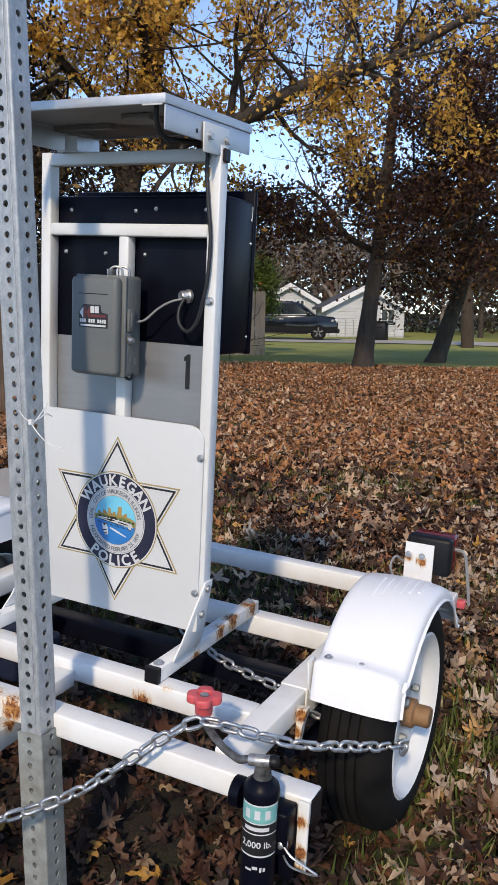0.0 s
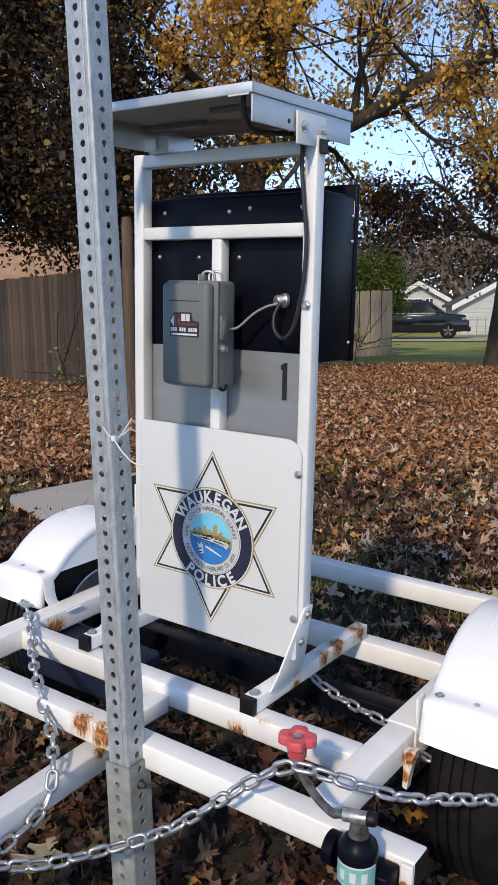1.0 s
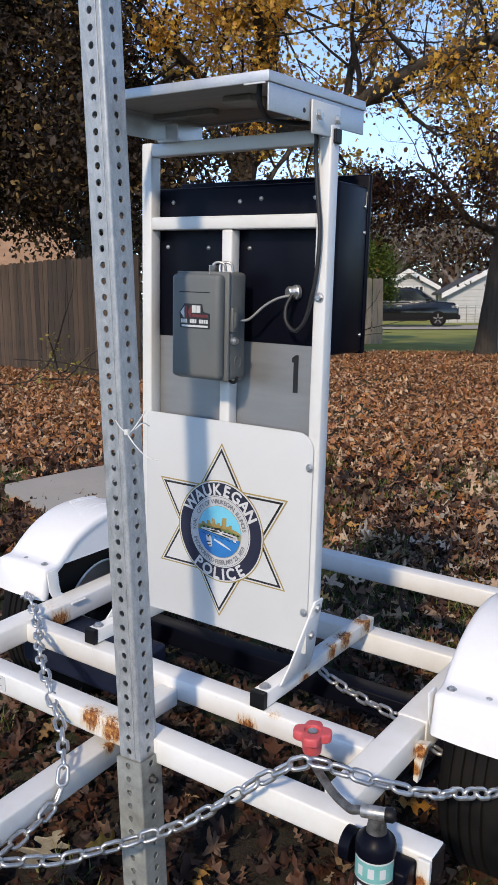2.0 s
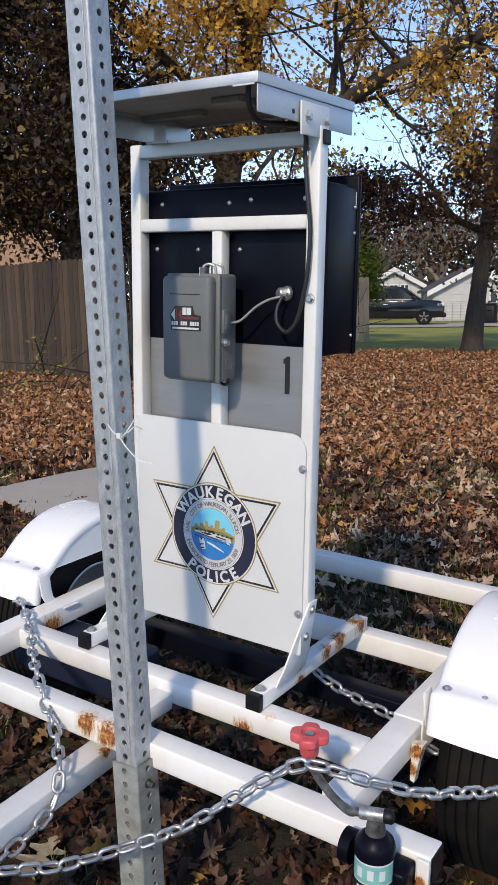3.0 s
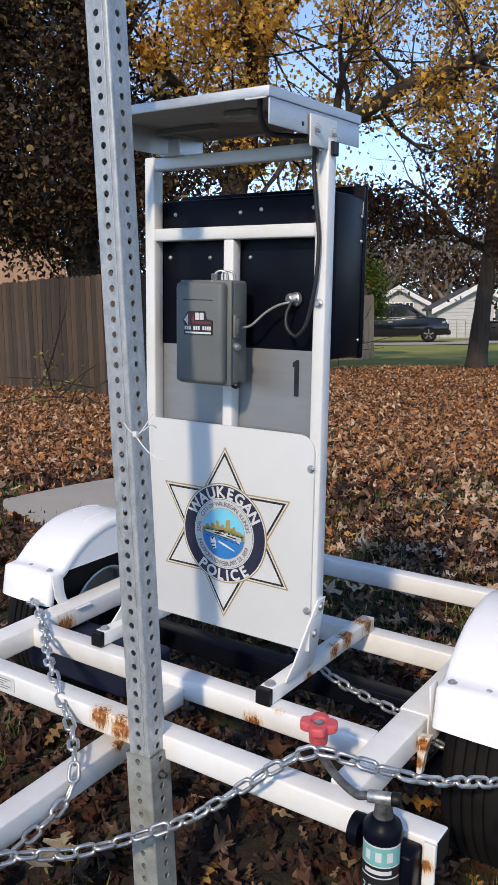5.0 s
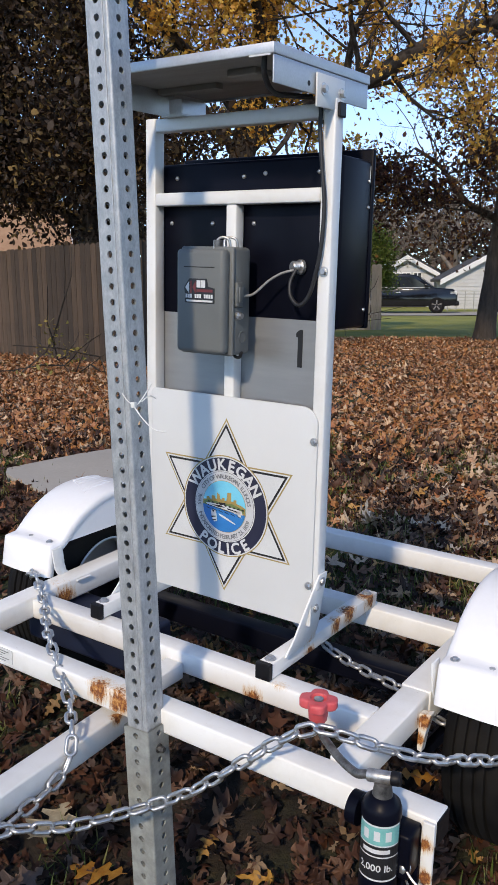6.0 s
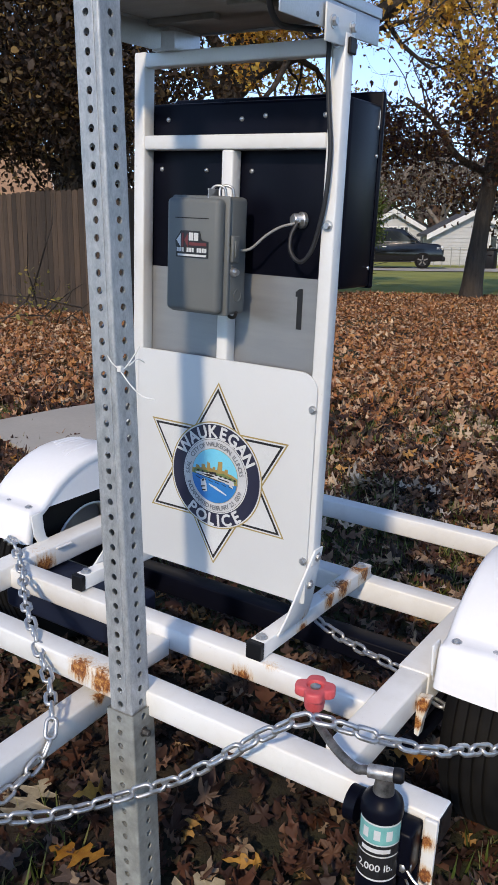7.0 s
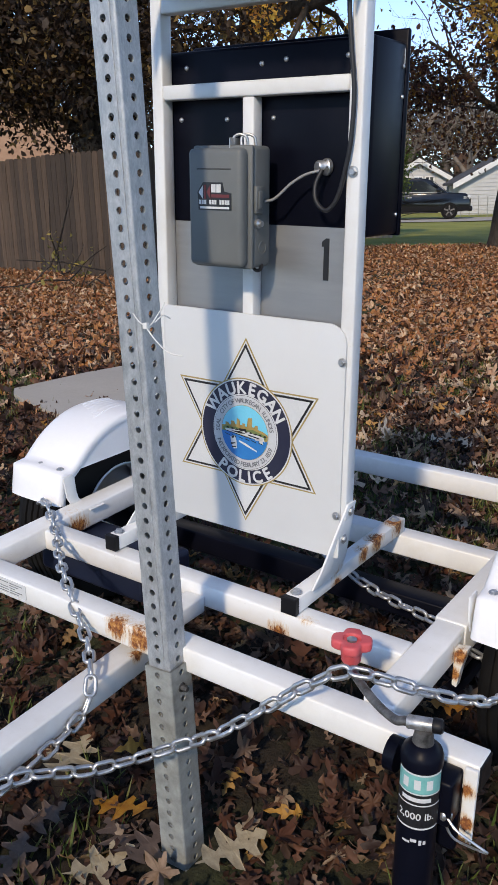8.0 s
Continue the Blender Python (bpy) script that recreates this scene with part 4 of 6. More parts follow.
part("angle_hole", lathe([(0, 0), (0.004, 0), (0.004, 0.0006), (0, 0.0006)], Matrix.Translation((SPX1 - 0.002, 1.325, 1.457)) @ pose(0, 0, 0, 0, 90, 0), 14), black_plastic, solar)
part("lead", sweep(curve_points([(-0.60, 1.235, 1.487), (-0.606, 1.245, 1.46), (-0.612, 1.28, 1.44), (-0.61, 1.33, 1.442), (-0.602, 1.38, 1.446)], 6), 0.0045, 8), cable_black, solar, "black lead under the panel", True)

# ---- sign post ----
PITCH, HALF, PHASE = 0.02483, 0.0236, 0.0062


def perforated(name, half, z0, count, wall, parent, material, corner=0.004):
    """A square tube with a row of round holes in each side."""
    verts, faces = [], []
    n, hr = 12, 0.0056

    def ring_module(zc, side, off, flip):
        c, s = math.cos(side * math.pi / 2), math.sin(side * math.pi / 2)

        def p(u, w):
            x, y = u, -off
            return (c * x - s * y, s * x + c * y, w)
        e = half - corner
        sq = []
        for k in range(n):
            a = 2 * math.pi * (k + 0.5) / n
            ca, sa = math.cos(a), math.sin(a)
            f = min(e / abs(ca) if abs(ca) > 1e-6 else 9, (PITCH / 2) / abs(sa) if abs(sa) > 1e-6 else 9)
            sq.append((ca * f, sa * f))
        at = len(verts)
        for k in range(n):
            a = 2 * math.pi * (k + 0.5) / n
            verts.append(p(hr * math.cos(a), zc + hr * math.sin(a)))
        for u, w in sq:
            verts.append(p(u, zc + w))
        cs = []
        for u, w in ((e, PITCH / 2), (-e, PITCH / 2), (-e, -PITCH / 2), (e, -PITCH / 2)):
            cs.append(len(verts))
            verts.append(p(u, zc + w))
        for k in range(n):
            q = (k + 1) % n
            f = [at + k, at + n + k, at + n + q, at + q]
            a, b2 = sq[k], sq[q]
            if not (abs(abs(a[0]) - abs(b2[0])) < 1e-9 or abs(abs(a[1]) - abs(b2[1])) < 1e-9):
                ci = cs[{(True, True): 0, (False, True): 1, (False, False): 2, (True, False): 3}[(a[0] + b2[0] > 0, a[1] + b2[1] > 0)]]
                f = [at + k, at + n + k, ci, at + n + q, at + q]
            faces.append(f[::-1] if flip else f)
        return at

    for side in range(4):
        for i in range(count):
            zc = z0 + PITCH * (i + 0.5)
            o = ring_module(zc, side, half, False)
            q = ring_module(zc, side, half - wall, True)
            for k in range(n):
                faces.append([o + k, o + (k + 1) % n, q + (k + 1) % n, q + k])
        # the rounded corner to the next side
        c, s = math.cos(side * math.pi / 2), math.sin(side * math.pi / 2)
        prev = None
        for k in range(5):
            a = math.pi / 2 * k / 4
            x, y = half - corner + corner * math.sin(a), -(half - corner + corner * math.cos(a))
            at = len(verts)
            verts.append((c * x - s * y, s * x + c * y, z0))
            verts.append((c * x - s * y, s * x + c * y, z0 + PITCH * count))
            if prev is not None:
                faces.append([prev, at, at + 1, prev + 1])
            prev = at
    me = bpy.data.meshes.new(name)
    me.from_pydata(verts, [], faces)
    me.transform(Matrix.Translation(ORIGIN[parent]))
    return part(name, me, material, parent)


base = Vector((-0.6985, 1.1085, -0.12))
lean = Matrix.Translation(base) @ pose(0, 0, 0, 0.2, -1.15, 0) @ Matrix.Translation(-base)
post = thing("sign_post", base, lean, "perforated galvanised square sign post in a wider ground sleeve", "sign post")
perforated("post_tube", HALF, PHASE - 0.25 + 14 * PITCH, 92, 0.0026, post, galvanised)
part("seam", box(base.x + 0.0105, base.x + 0.0145, base.y - HALF - 0.0017, base.y - HALF + 0.001, 0.41, 2.13, 0.0008), galvanised, post, "weld seam")
perforated("ground_sleeve", HALF + 0.0048, PHASE - 0.25, 31, 0.003, post, sleeve_steel)
pb = (base.x + HALF + 0.0045, base.y - 0.002, 0.366)
part("sleeve_bolt", bolt_head(pb, (1, 0, 0), 0.0055, 0.012), neck_steel, post, "rusty corner bolt")

# ---- chains ----


def link_mesh(length=0.0405, width=0.024, wire=0.0037):
    a, r = length / 2 - width / 2, width / 2 - wire
    pts = []
    for k in range(8):
        t2 = -math.pi / 2 + math.pi * k / 7
        pts.append((a + r * math.cos(t2), r * math.sin(t2), 0))
    for k in range(8):
        t2 = math.pi / 2 + math.pi * k / 7
        pts.append((-a + r * math.cos(t2), r * math.sin(t2), 0))
    b = sweep(pts, wire, 8, True)
    me = bpy.data.meshes.new("link")
    b.to_mesh(me)
    b.free()
    me.polygons.foreach_set("use_smooth", [True] * len(me.polygons))
    me.materials.append(zinc)
    return me


LINK = link_mesh()


def chain(pts, label, twist=40):
    """Links along a line, each turned against the last, in the trailer's axes."""
    line = [TILT @ p for p in curve_points(pts, 14)]
    ob = thing("chain", line[0], None, label, "chain")
    step, need, side, k = 0.0318, 0.0, None, 0
    for a, c in zip(line, line[1:]):
        seg = (c - a).length
        d = (c - a).normalized()
        while need <= seg:
            p = a + d * need
            if side is None:
                side = d.orthogonal().normalized()
            side = (side - d * side.dot(d)).normalized()
            x, y = d, Quaternion(d, radians(twist + 90 * k + random.uniform(-18, 18))) @ side
            z = x.cross(y)
            li = new("link", LINK)
            li.parent = ob
            m4 = Matrix((x, y, z)).transposed().to_4x4()
            li.matrix_basis = Matrix.Translation(p - line[0]) @ m4
            k += 1
            need += step
        need -= seg
    return ob


chain([(-0.86, 0.62, 0.27), (-0.793, 0.80, 0.302), (-0.725, 0.92, 0.278), (-0.652, 1.030, 0.283), (-0.58, 1.045, 0.331), (-0.522, 1.06, 0.381), (-0.45, 1.082, 0.445), (-0.392, 1.098, 0.483), (-0.340, 1.12, 0.476), (-0.289, 1.15, 0.460),
       (-0.243, 1.20, 0.436), (-0.215, 1.28, 0.403), (-0.175, 1.40, 0.355), (-0.148, 1.478, 0.330), (-0.158, 1.50, 0.296)], "zinc chain stretched past the post to a wheel")
chain([(-1.44, 1.45, 0.36), (-1.36, 1.395, 0.412), (-1.302, 1.36, 0.428), (-1.20, 1.29, 0.412), (-1.09, 1.20, 0.415), (-1.02, 1.15, 0.413), (-0.965, 1.117, 0.39), (-0.90, 1.08, 0.366), (-0.852, 1.04, 0.360), (-0.820, 1.01, 0.346), (-0.814, 0.99, 0.312), (-0.814, 0.945, 0.289), (-0.812, 0.862, 0.277), (-0.805, 0.80, 0.275)], "slack zinc chain hanging over the trailer frame")
chain([(-0.76, 1.665, 0.352), (-0.70, 1.632, 0.348), (-0.665, 1.614, 0.347), (-0.60, 1.586, 0.342), (-0.538, 1.562, 0.342), (-0.48, 1.545, 0.343), (-0.432, 1.533, 0.342), (-0.38, 1.51, 0.338), (-0.33, 1.47, 0.342), (-0.29, 1.46, 0.344)], "zinc chain slung under the trailer frame")

# cable tie round the sign post
tie = thing("cable_tie", (-0.708, 1.08, 0.97), None, "white nylon cable tie knotted through the post holes", "cable tie")
tz = 0.972
part("band", sweep(curve_points([(-0.7105, 1.080, tz + 0.022), (-0.6985, 1.077, tz + 0.012), (-0.6845, 1.075, tz + 0.006), (-0.6785, 1.081, tz + 0.006), (-0.671, 1.094, tz + 0.024), (-0.669, 1.104, tz + 0.036)], 6), 0.0010, 6), tie_white, tie, smooth=True)
part("band", sweep(curve_points([(-0.672, 1.083, tz + 0.010), (-0.6685, 1.098, tz + 0.018), (-0.667, 1.112, tz + 0.012)], 6), 0.0010, 6), tie_white, tie, smooth=True)
part("tie_head", box(-0.6855, -0.6775, 1.071, 1.078, tz + 0.001, tz + 0.010, 0.001), tie_white, tie)
part("tail", sweep(curve_points([(-0.6805, 1.073, tz + 0.004), (-0.6635, 1.075, tz - 0.016), (-0.6465, 1.081, tz - 0.032), (-0.6265, 1.086, tz - 0.036)], 6), 0.0011, 6), tie_white, tie, smooth=True)

# ---- leaves ----
rng = np.random.default_rng(7)


def leaf_shape(kind, n):
    """A leaf of unit length: rim points and a lifted middle, as vertices and triangles."""
    th = np.linspace(0, 2 * np.pi, n, endpoint=False)
    if kind == "oak":
        r = 0.5 * (0.36 + 0.64 * np.abs(np.sin(th * 3.5 + 0.3)) ** 0.7) * (0.55 + 0.45 * np.abs(np.cos(th)) ** 1.3)
    elif kind == "maple":
        r = 0.5 * (0.36 + 0.64 * np.abs(np.cos(th * 2.5)) ** 1.3) * (0.82 + 0.18 * np.cos(th)) * (0.92 + 0.08 * np.sign(np.sin(th * 11)))
    else:
        r = 0.5 * (0.42 + 0.58 * np.abs(np.cos(th)) ** 1.2)
    x, y = r * np.cos(th), r * np.sin(th)
    rim = np.stack([x, y, np.zeros(n)], 1)
    v = np.concatenate([[[0, 0, 0]], rim])
    f = np.array([[0, 1 + k, 1 + (k + 1) % n] for k in range(n)])
    return v, f


def fine_oak():
    """A pin oak leaf with deep bays, folded along its midrib."""
    half = [(0.0, 0.008), (0.12, 0.02), (0.17, 0.13), (0.24, 0.20), (0.28, 0.11), (0.33, 0.045), (0.40, 0.08), (0.44, 0.25), (0.53, 0.32), (0.55, 0.17), (0.60, 0.055), (0.66, 0.08), (0.72, 0.22), (0.79, 0.24), (0.80, 0.12), (0.86, 0.05), (0.92, 0.09), (1.0, 0.01)]
    n = len(half)
    v = [(x - 0.5, 0.0, -0.012) for x, y in half] + [(x - 0.5, y, 0.10 * y - 0.012) for x, y in half] + [(x - 0.5, -y * 0.92, 0.10 * y - 0.012) for x, y in half]
    f = []
    for k in range(n - 1):
        f += [(k, k + 1, n + k + 1), (k, n + k + 1, n + k), (k, 2 * n + k + 1, k + 1), (k, 2 * n + k, 2 * n + k + 1)]
    return np.array(v), np.array(f)


def scatter(name, shapes, pos, size, rot, curl):
    """Many leaves as one mesh. rot: matrices (n, 3, 3); curl bends each leaf."""
    vs, fs, at = [], [], 0
    which = rng.integers(0, len(shapes), len(pos))
    for s, (v, f) in enumerate(shapes):
        k = np.where(which == s)[0]
        if not len(k):
            continue
        p = np.repeat(v[None], len(k), 0) * size[k, None, None]
        rough_edge = 0.03 if len(v) > 40 else 0.13
        p *= rng.uniform(1 - rough_edge, 1 + rough_edge, (len(k), len(v), 1))
        p[:, :, 1] *= rng.uniform(0.6, 1.0, (len(k), 1))
        p[:, 1:, 2] += rng.normal(0, 0.018 if len(v) > 40 else 0.045, (len(k), len(v) - 1)) * size[k, None]
        c1, c2 = curl[k, 0][:, None], curl[k, 1][:, None]
        p[:, :, 2] += (c1 * p[:, :, 0] ** 2 + c2 * p[:, :, 1] ** 2) / size[k, None]
        p = np.einsum("nij,nvj->nvi", rot[k], p) + pos[k, None, :]
        vs.append(p.reshape(-1, 3))
        fs.append((f[None] + (at + np.arange(len(k)) * len(v))[:, None, None]).reshape(-1, 3))
        at += len(k) * len(v)
    v, f = np.concatenate(vs), np.concatenate(fs)
    me = bpy.data.meshes.new(name)
    me.vertices.add(len(v))
    me.vertices.foreach_set("co", v.astype(np.float32).ravel())
    me.loops.add(len(f) * 3)
    me.loops.foreach_set("vertex_index", f.astype(np.int32).ravel())
    me.polygons.add(len(f))
    me.polygons.foreach_set("loop_start", (np.arange(len(f)) * 3).astype(np.int32))
    me.update(calc_edges=True)
    me.validate()
    return me


def turns(n, tilt):
    """Random headings with a tilt off the flat, as matrices."""
    a, b2, c = rng.uniform(0, 2 * np.pi, n), rng.normal(0, tilt, n), rng.normal(0, tilt, n)
    out = np.zeros((n, 3, 3))
    ca, sa, cb, sb, cc, sc = np.cos(a), np.sin(a), np.cos(b2), np.sin(b2), np.cos(c), np.sin(c)
    z = np.zeros(n)
    o = np.ones(n)
    rz = np.stack([np.stack([ca, -sa, z], 1), np.stack([sa, ca, z], 1), np.stack([z, z, o], 1)], 1)
    rx = np.stack([np.stack([o, z, z], 1), np.stack([z, cb, -sb], 1), np.stack([z, sb, cb], 1)], 1)
    ry = np.stack([np.stack([cc, z, sc], 1), np.stack([z, o, z], 1), np.stack([-sc, z, cc], 1)], 1)
    return rx @ ry @ rz


DRY = [(0.0, (0.12, 0.05, 0.028)), (0.10, (0.34, 0.14, 0.05)), (0.22, (0.56, 0.25, 0.085)), (0.34, (0.15, 0.055, 0.03)), (0.46, (0.67, 0.34, 0.165)), (0.58, (0.34, 0.12, 0.055)), (0.70, (0.76, 0.53, 0.33)), (0.84, (0.54, 0.33, 0.21)), (0.95, (0.40, 0.14, 0.05))]
# near litter: the shade round the trailer is mixed into these darker browns
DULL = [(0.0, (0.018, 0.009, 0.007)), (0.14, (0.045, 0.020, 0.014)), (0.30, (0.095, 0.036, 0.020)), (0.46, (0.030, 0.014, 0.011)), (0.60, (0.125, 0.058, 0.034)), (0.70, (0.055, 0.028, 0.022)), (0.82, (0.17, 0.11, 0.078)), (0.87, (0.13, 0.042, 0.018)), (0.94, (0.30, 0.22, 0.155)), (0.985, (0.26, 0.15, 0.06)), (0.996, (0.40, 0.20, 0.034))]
leaf_floor = leaf_material("fallen leaves", DRY, 0.6, 0.12)
leaf_dull = leaf_material("oak leaves darkened for shade", DULL, 0.6, 0.1)
SLAB = [(-3.46, 3.08), (-3.36, 2.99), (-3.12, 2.89), (-2.86, 2.80), (-2.4, 2.72), (-2.35, 4.2), (-3.44, 4.15)]


def inside(x, y, poly):
    hit = False
    for (x0, y0), (x1, y1) in zip(poly, poly[1:] + poly[:1]):
        if (y0 > y) != (y1 > y) and x < (x1 - x0) * (y - y0) / (y1 - y0) + x0:
            hit = not hit
    return hit


def spread(n, r0, r1, half=40, mid=30.0, thin=0.0):
    """Places on the ground in a wedge ahead of the verge, out to r1."""
    out = []
    while len(out) < n:
        r = math.sqrt(rng.uniform(r0 * r0, r1 * r1))
        a = radians(90 + mid + rng.uniform(-half, half))
        x, y = 0.2 + r * math.cos(a), 0.1 + r * math.sin(a)
        if inside(x, y, SLAB) and rng.random() > 0.03 or math.hypot(x + 0.70, y - 1.108) < 0.075:
            continue
        clump = noise.noise((x * 0.9, y * 0.9, 5)) + 0.5 * noise.noise((x * 3, y * 3, 8))
        if clump < -0.28 and rng.random() < thin:
            continue
        out.append((x, y, ground_height(x, y)))
    return np.array(out)


def litter(name, n, r0, r1, points, size, half=40, lift=0.018, tilt=0.3, thin=0.6, mat=None, label="dry orange-brown fallen maple and oak leaves"):
    p = spread(n, r0, r1, half, thin=thin)
    p[:, 2] += rng.uniform(0.002, lift, n)
    me = scatter(name, [fine_oak(), fine_oak(), fine_oak(), leaf_shape("maple", points)] if points > 20 else [leaf_shape("oak", points), leaf_shape("maple", points), leaf_shape("oak", points), leaf_shape("oval", points)], p, rng.uniform(size[0], size[1], n), turns(n, tilt), rng.normal(0.3, 1.3, (n, 2)))
    return tagged(part(name, me, mat), label, "fallen leaves", kind="stuff")


litter("fallen_leaves", 15500, 0.5, 4.4, 36, (0.036, 0.10), 48, 0.045, 0.45, 0.5, leaf_dull, "dull brown oak leaves round the trailer, coloured darker as shaded")
litter("fallen_leaves", 5500, 0.8, 8.0, 22, (0.06, 0.12), 180, 0.03, 0.35, 0.5, leaf_dull, "dull brown oak leaves over the verge, coloured darker as shaded")
litter("fallen_leaves", 3500, 3.2, 6.0, 24, (0.05, 0.11), 40, 0.05, 0.45, 0.5, leaf_floor)
litter("fallen_leaves", 3500, 4.2, 6.0, 20, (0.05, 0.11), 40, 0.05, 0.45, 0.5, leaf_dull, "dull brown oak leaves, coloured darker as shaded")
litter("fallen_leaves", 32000, 5.4, 11.0, 12, (0.042, 0.095), 36, 0.05, 0.45, 0.5, leaf_floor)
litter("fallen_leaves", 66000, 11.0, 19.6, 7, (0.05, 0.105), 30, 0.05, 0.35, 0.35, leaf_floor)
# leaves beside and behind the right wheel, sunlight put into their paler colours
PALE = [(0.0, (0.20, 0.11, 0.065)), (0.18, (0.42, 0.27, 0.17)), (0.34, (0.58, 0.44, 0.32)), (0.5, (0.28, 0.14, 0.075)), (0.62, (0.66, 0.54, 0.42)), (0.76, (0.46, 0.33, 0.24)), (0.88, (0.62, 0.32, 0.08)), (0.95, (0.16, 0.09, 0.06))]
leaf_pale = leaf_material("dry leaves toned as sunlit", PALE, 0.6, 0.12, 0.3)
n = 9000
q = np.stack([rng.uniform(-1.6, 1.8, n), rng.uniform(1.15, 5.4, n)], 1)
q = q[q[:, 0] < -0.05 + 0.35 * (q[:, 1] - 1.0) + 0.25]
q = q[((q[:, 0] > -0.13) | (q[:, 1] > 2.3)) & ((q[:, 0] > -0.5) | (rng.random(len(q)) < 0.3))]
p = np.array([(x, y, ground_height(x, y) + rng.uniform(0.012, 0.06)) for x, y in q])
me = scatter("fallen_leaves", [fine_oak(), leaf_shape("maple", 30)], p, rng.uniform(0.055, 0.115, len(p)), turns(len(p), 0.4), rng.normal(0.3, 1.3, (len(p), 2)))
tagged(part("fallen_leaves", me, leaf_pale), "dry leaves lying in the grass beside the wheel, coloured pale as sunlit", "fallen leaves", kind="stuff")
# a few big pale leaves by the tongue and the post
pale_blade = surface("pale leaf blade", (0.30, 0.235, 0.145), (0.46, 0.385, 0.26), 55, (0.5, 0.7), fine=160, relief=0.35, grain=0.3)
yellow_blade = surface("yellow leaf blade", (0.50, 0.24, 0.025), (0.34, 0.12, 0.012), 50, (0.5, 0.7), fine=160, relief=0.35, grain=0.3)
brown_blade = surface("grey-brown leaf blade", (0.085, 0.055, 0.042), (0.145, 0.10, 0.078), 50, (0.5, 0.7), fine=160, relief=0.35, grain=0.3)
for x, y, s, yaw, warm in ((-1.033, 1.150, 0.155, 112, 0), (-0.79, 0.985, 0.135, 62, 0), (-0.845, 1.105, 0.125, 195, 1), (-0.80, 1.045, 0.12, 150, 2), (-0.745, 1.065, 0.13, 80, 2), (-0.605, 1.125, 0.15, 65, 0), (-0.93, 0.905, 0.13, 120, 2), (-0.975, 1.0, 0.13, 75, 2), (-0.42, 1.65, 0.09, 30, 1)):
    v, f = fine_oak()
    bm = bmesh.new()
    vv = [bm.verts.new((s * a, s * b2 * 1.15 + 0.06 * s * math.sin(3 * a + x * 9), s * c + s * 0.3 * a * a - s * 0.5 * b2 * b2)) for a, b2, c in v]
    for tri in f:
        bm.faces.new([vv[i] for i in tri])
    lf = part("leaf", bm, (pale_blade, yellow_blade, brown_blade)[warm])
    lf.matrix_world = pose(x, y, ground_height(x, y) + 0.046, 8, 5, yaw)
    tagged(lf, ("large pale dry oak leaf lying on the litter", "yellow-orange oak leaf lying on the litter", "grey-brown oak leaf lying on the litter")[warm], "leaf", "large loose leaves")

# grass
grass_mat = leaf_material("grass blades", [(0.0, (0.05, 0.085, 0.015)), (0.4, (0.10, 0.15, 0.03)), (0.75, (0.17, 0.20, 0.06)), (0.95, (0.34, 0.30, 0.15))], 0.6, 0.2)
blade = (np.array([[-0.035, 0, 0], [0.035, 0, 0], [0.03, 0.05, 0.5], [-0.03, 0.05, 0.5], [0, 0.22, 0.95]], float), np.array([[0, 1, 2], [0, 2, 3], [3, 2, 4]]))


def grass(n, r0, r1, size, half, gate, label):
    p, out = spread(n * 3, r0, r1, half), []
    for q in p:
        if gate(q[0], q[1]):
            out.append(q)
    p = np.array(out[:n])
    me = scatter("grass", [blade], p, rng.uniform(size[0], size[1], len(p)), turns(len(p), 0.3), np.zeros((len(p), 2)))
    tagged(part("grass", me, grass_mat), label, "grass", kind="stuff")


grass(34000, 0.6, 6.0, (0.03, 0.085), 50, lambda x, y: noise.noise((x * 0.9, y * 0.9, 5)) + 0.5 * noise.noise((x * 3, y * 3, 8)) < -0.02 or (x > -0.25 and y > 0.9), "short green and straw-coloured grass between leaves")

grass(9000, 0.9, 4.5, (0.04, 0.10), 26, lambda x, y: x > -0.2 and noise.noise((x * 2.2, y * 2.2, 3)) > -0.15, "green grass beside the wheel")

# lawn strip past the leaves
lawn_mat = surface("mown lawn", (0.20, 0.23, 0.04), (0.34, 0.33, 0.08), 0.8, (0.9, 1.0), fine=30, relief=0.5, depth=0.03)
drive_mat = surface("pale concrete", (0.40, 0.36, 0.31), (0.48, 0.44, 0.38), 1.5, (0.8, 0.95), fine=60, relief=0.25, depth=0.004)


def sheet(name, poly, mat, label, category, lift=0.006, cut=1.2, thick=0.0):
    bm = bmesh.new()
    top = bm.faces.new([bm.verts.new((x, y, 0)) for x, y in poly])
    bmesh.ops.triangulate(bm, faces=[top])
    for _ in range(7):
        long = [e for e in bm.edges if e.calc_length() > cut]
        if not long:
            break
        bmesh.ops.subdivide_edges(bm, edges=long, cuts=1)
        bmesh.ops.triangulate(bm, faces=bm.faces[:])
    for v in bm.verts:
        v.co.z = ground_height(v.co.x, v.co.y) + lift
    if thick:
        r = bmesh.ops.extrude_face_region(bm, geom=bm.faces[:])
        for v in [g for g in r["geom"] if isinstance(g, bmesh.types.BMVert)]:
            v.co.z -= thick
    bmesh.ops.recalc_face_normals(bm, faces=bm.faces[:])
    return tagged(part(name, bm, mat, smooth=False), label, category, kind="structure")


def ahead(ang, d):
    """A place by its bearing from the verge, in degrees left of +y, and its distance."""
    a = radians(90 + ang)
    return 0.2 + d * math.cos(a), 0.1 + d * math.sin(a)


def strip(a0, a1, d0, d1, n=10):
    near = [ahead(a0 + (a1 - a0) * i / n, d0) for i in range(n + 1)]
    return near + [ahead(a1 + (a0 - a1) * i / n, d1) for i in range(n + 1)]


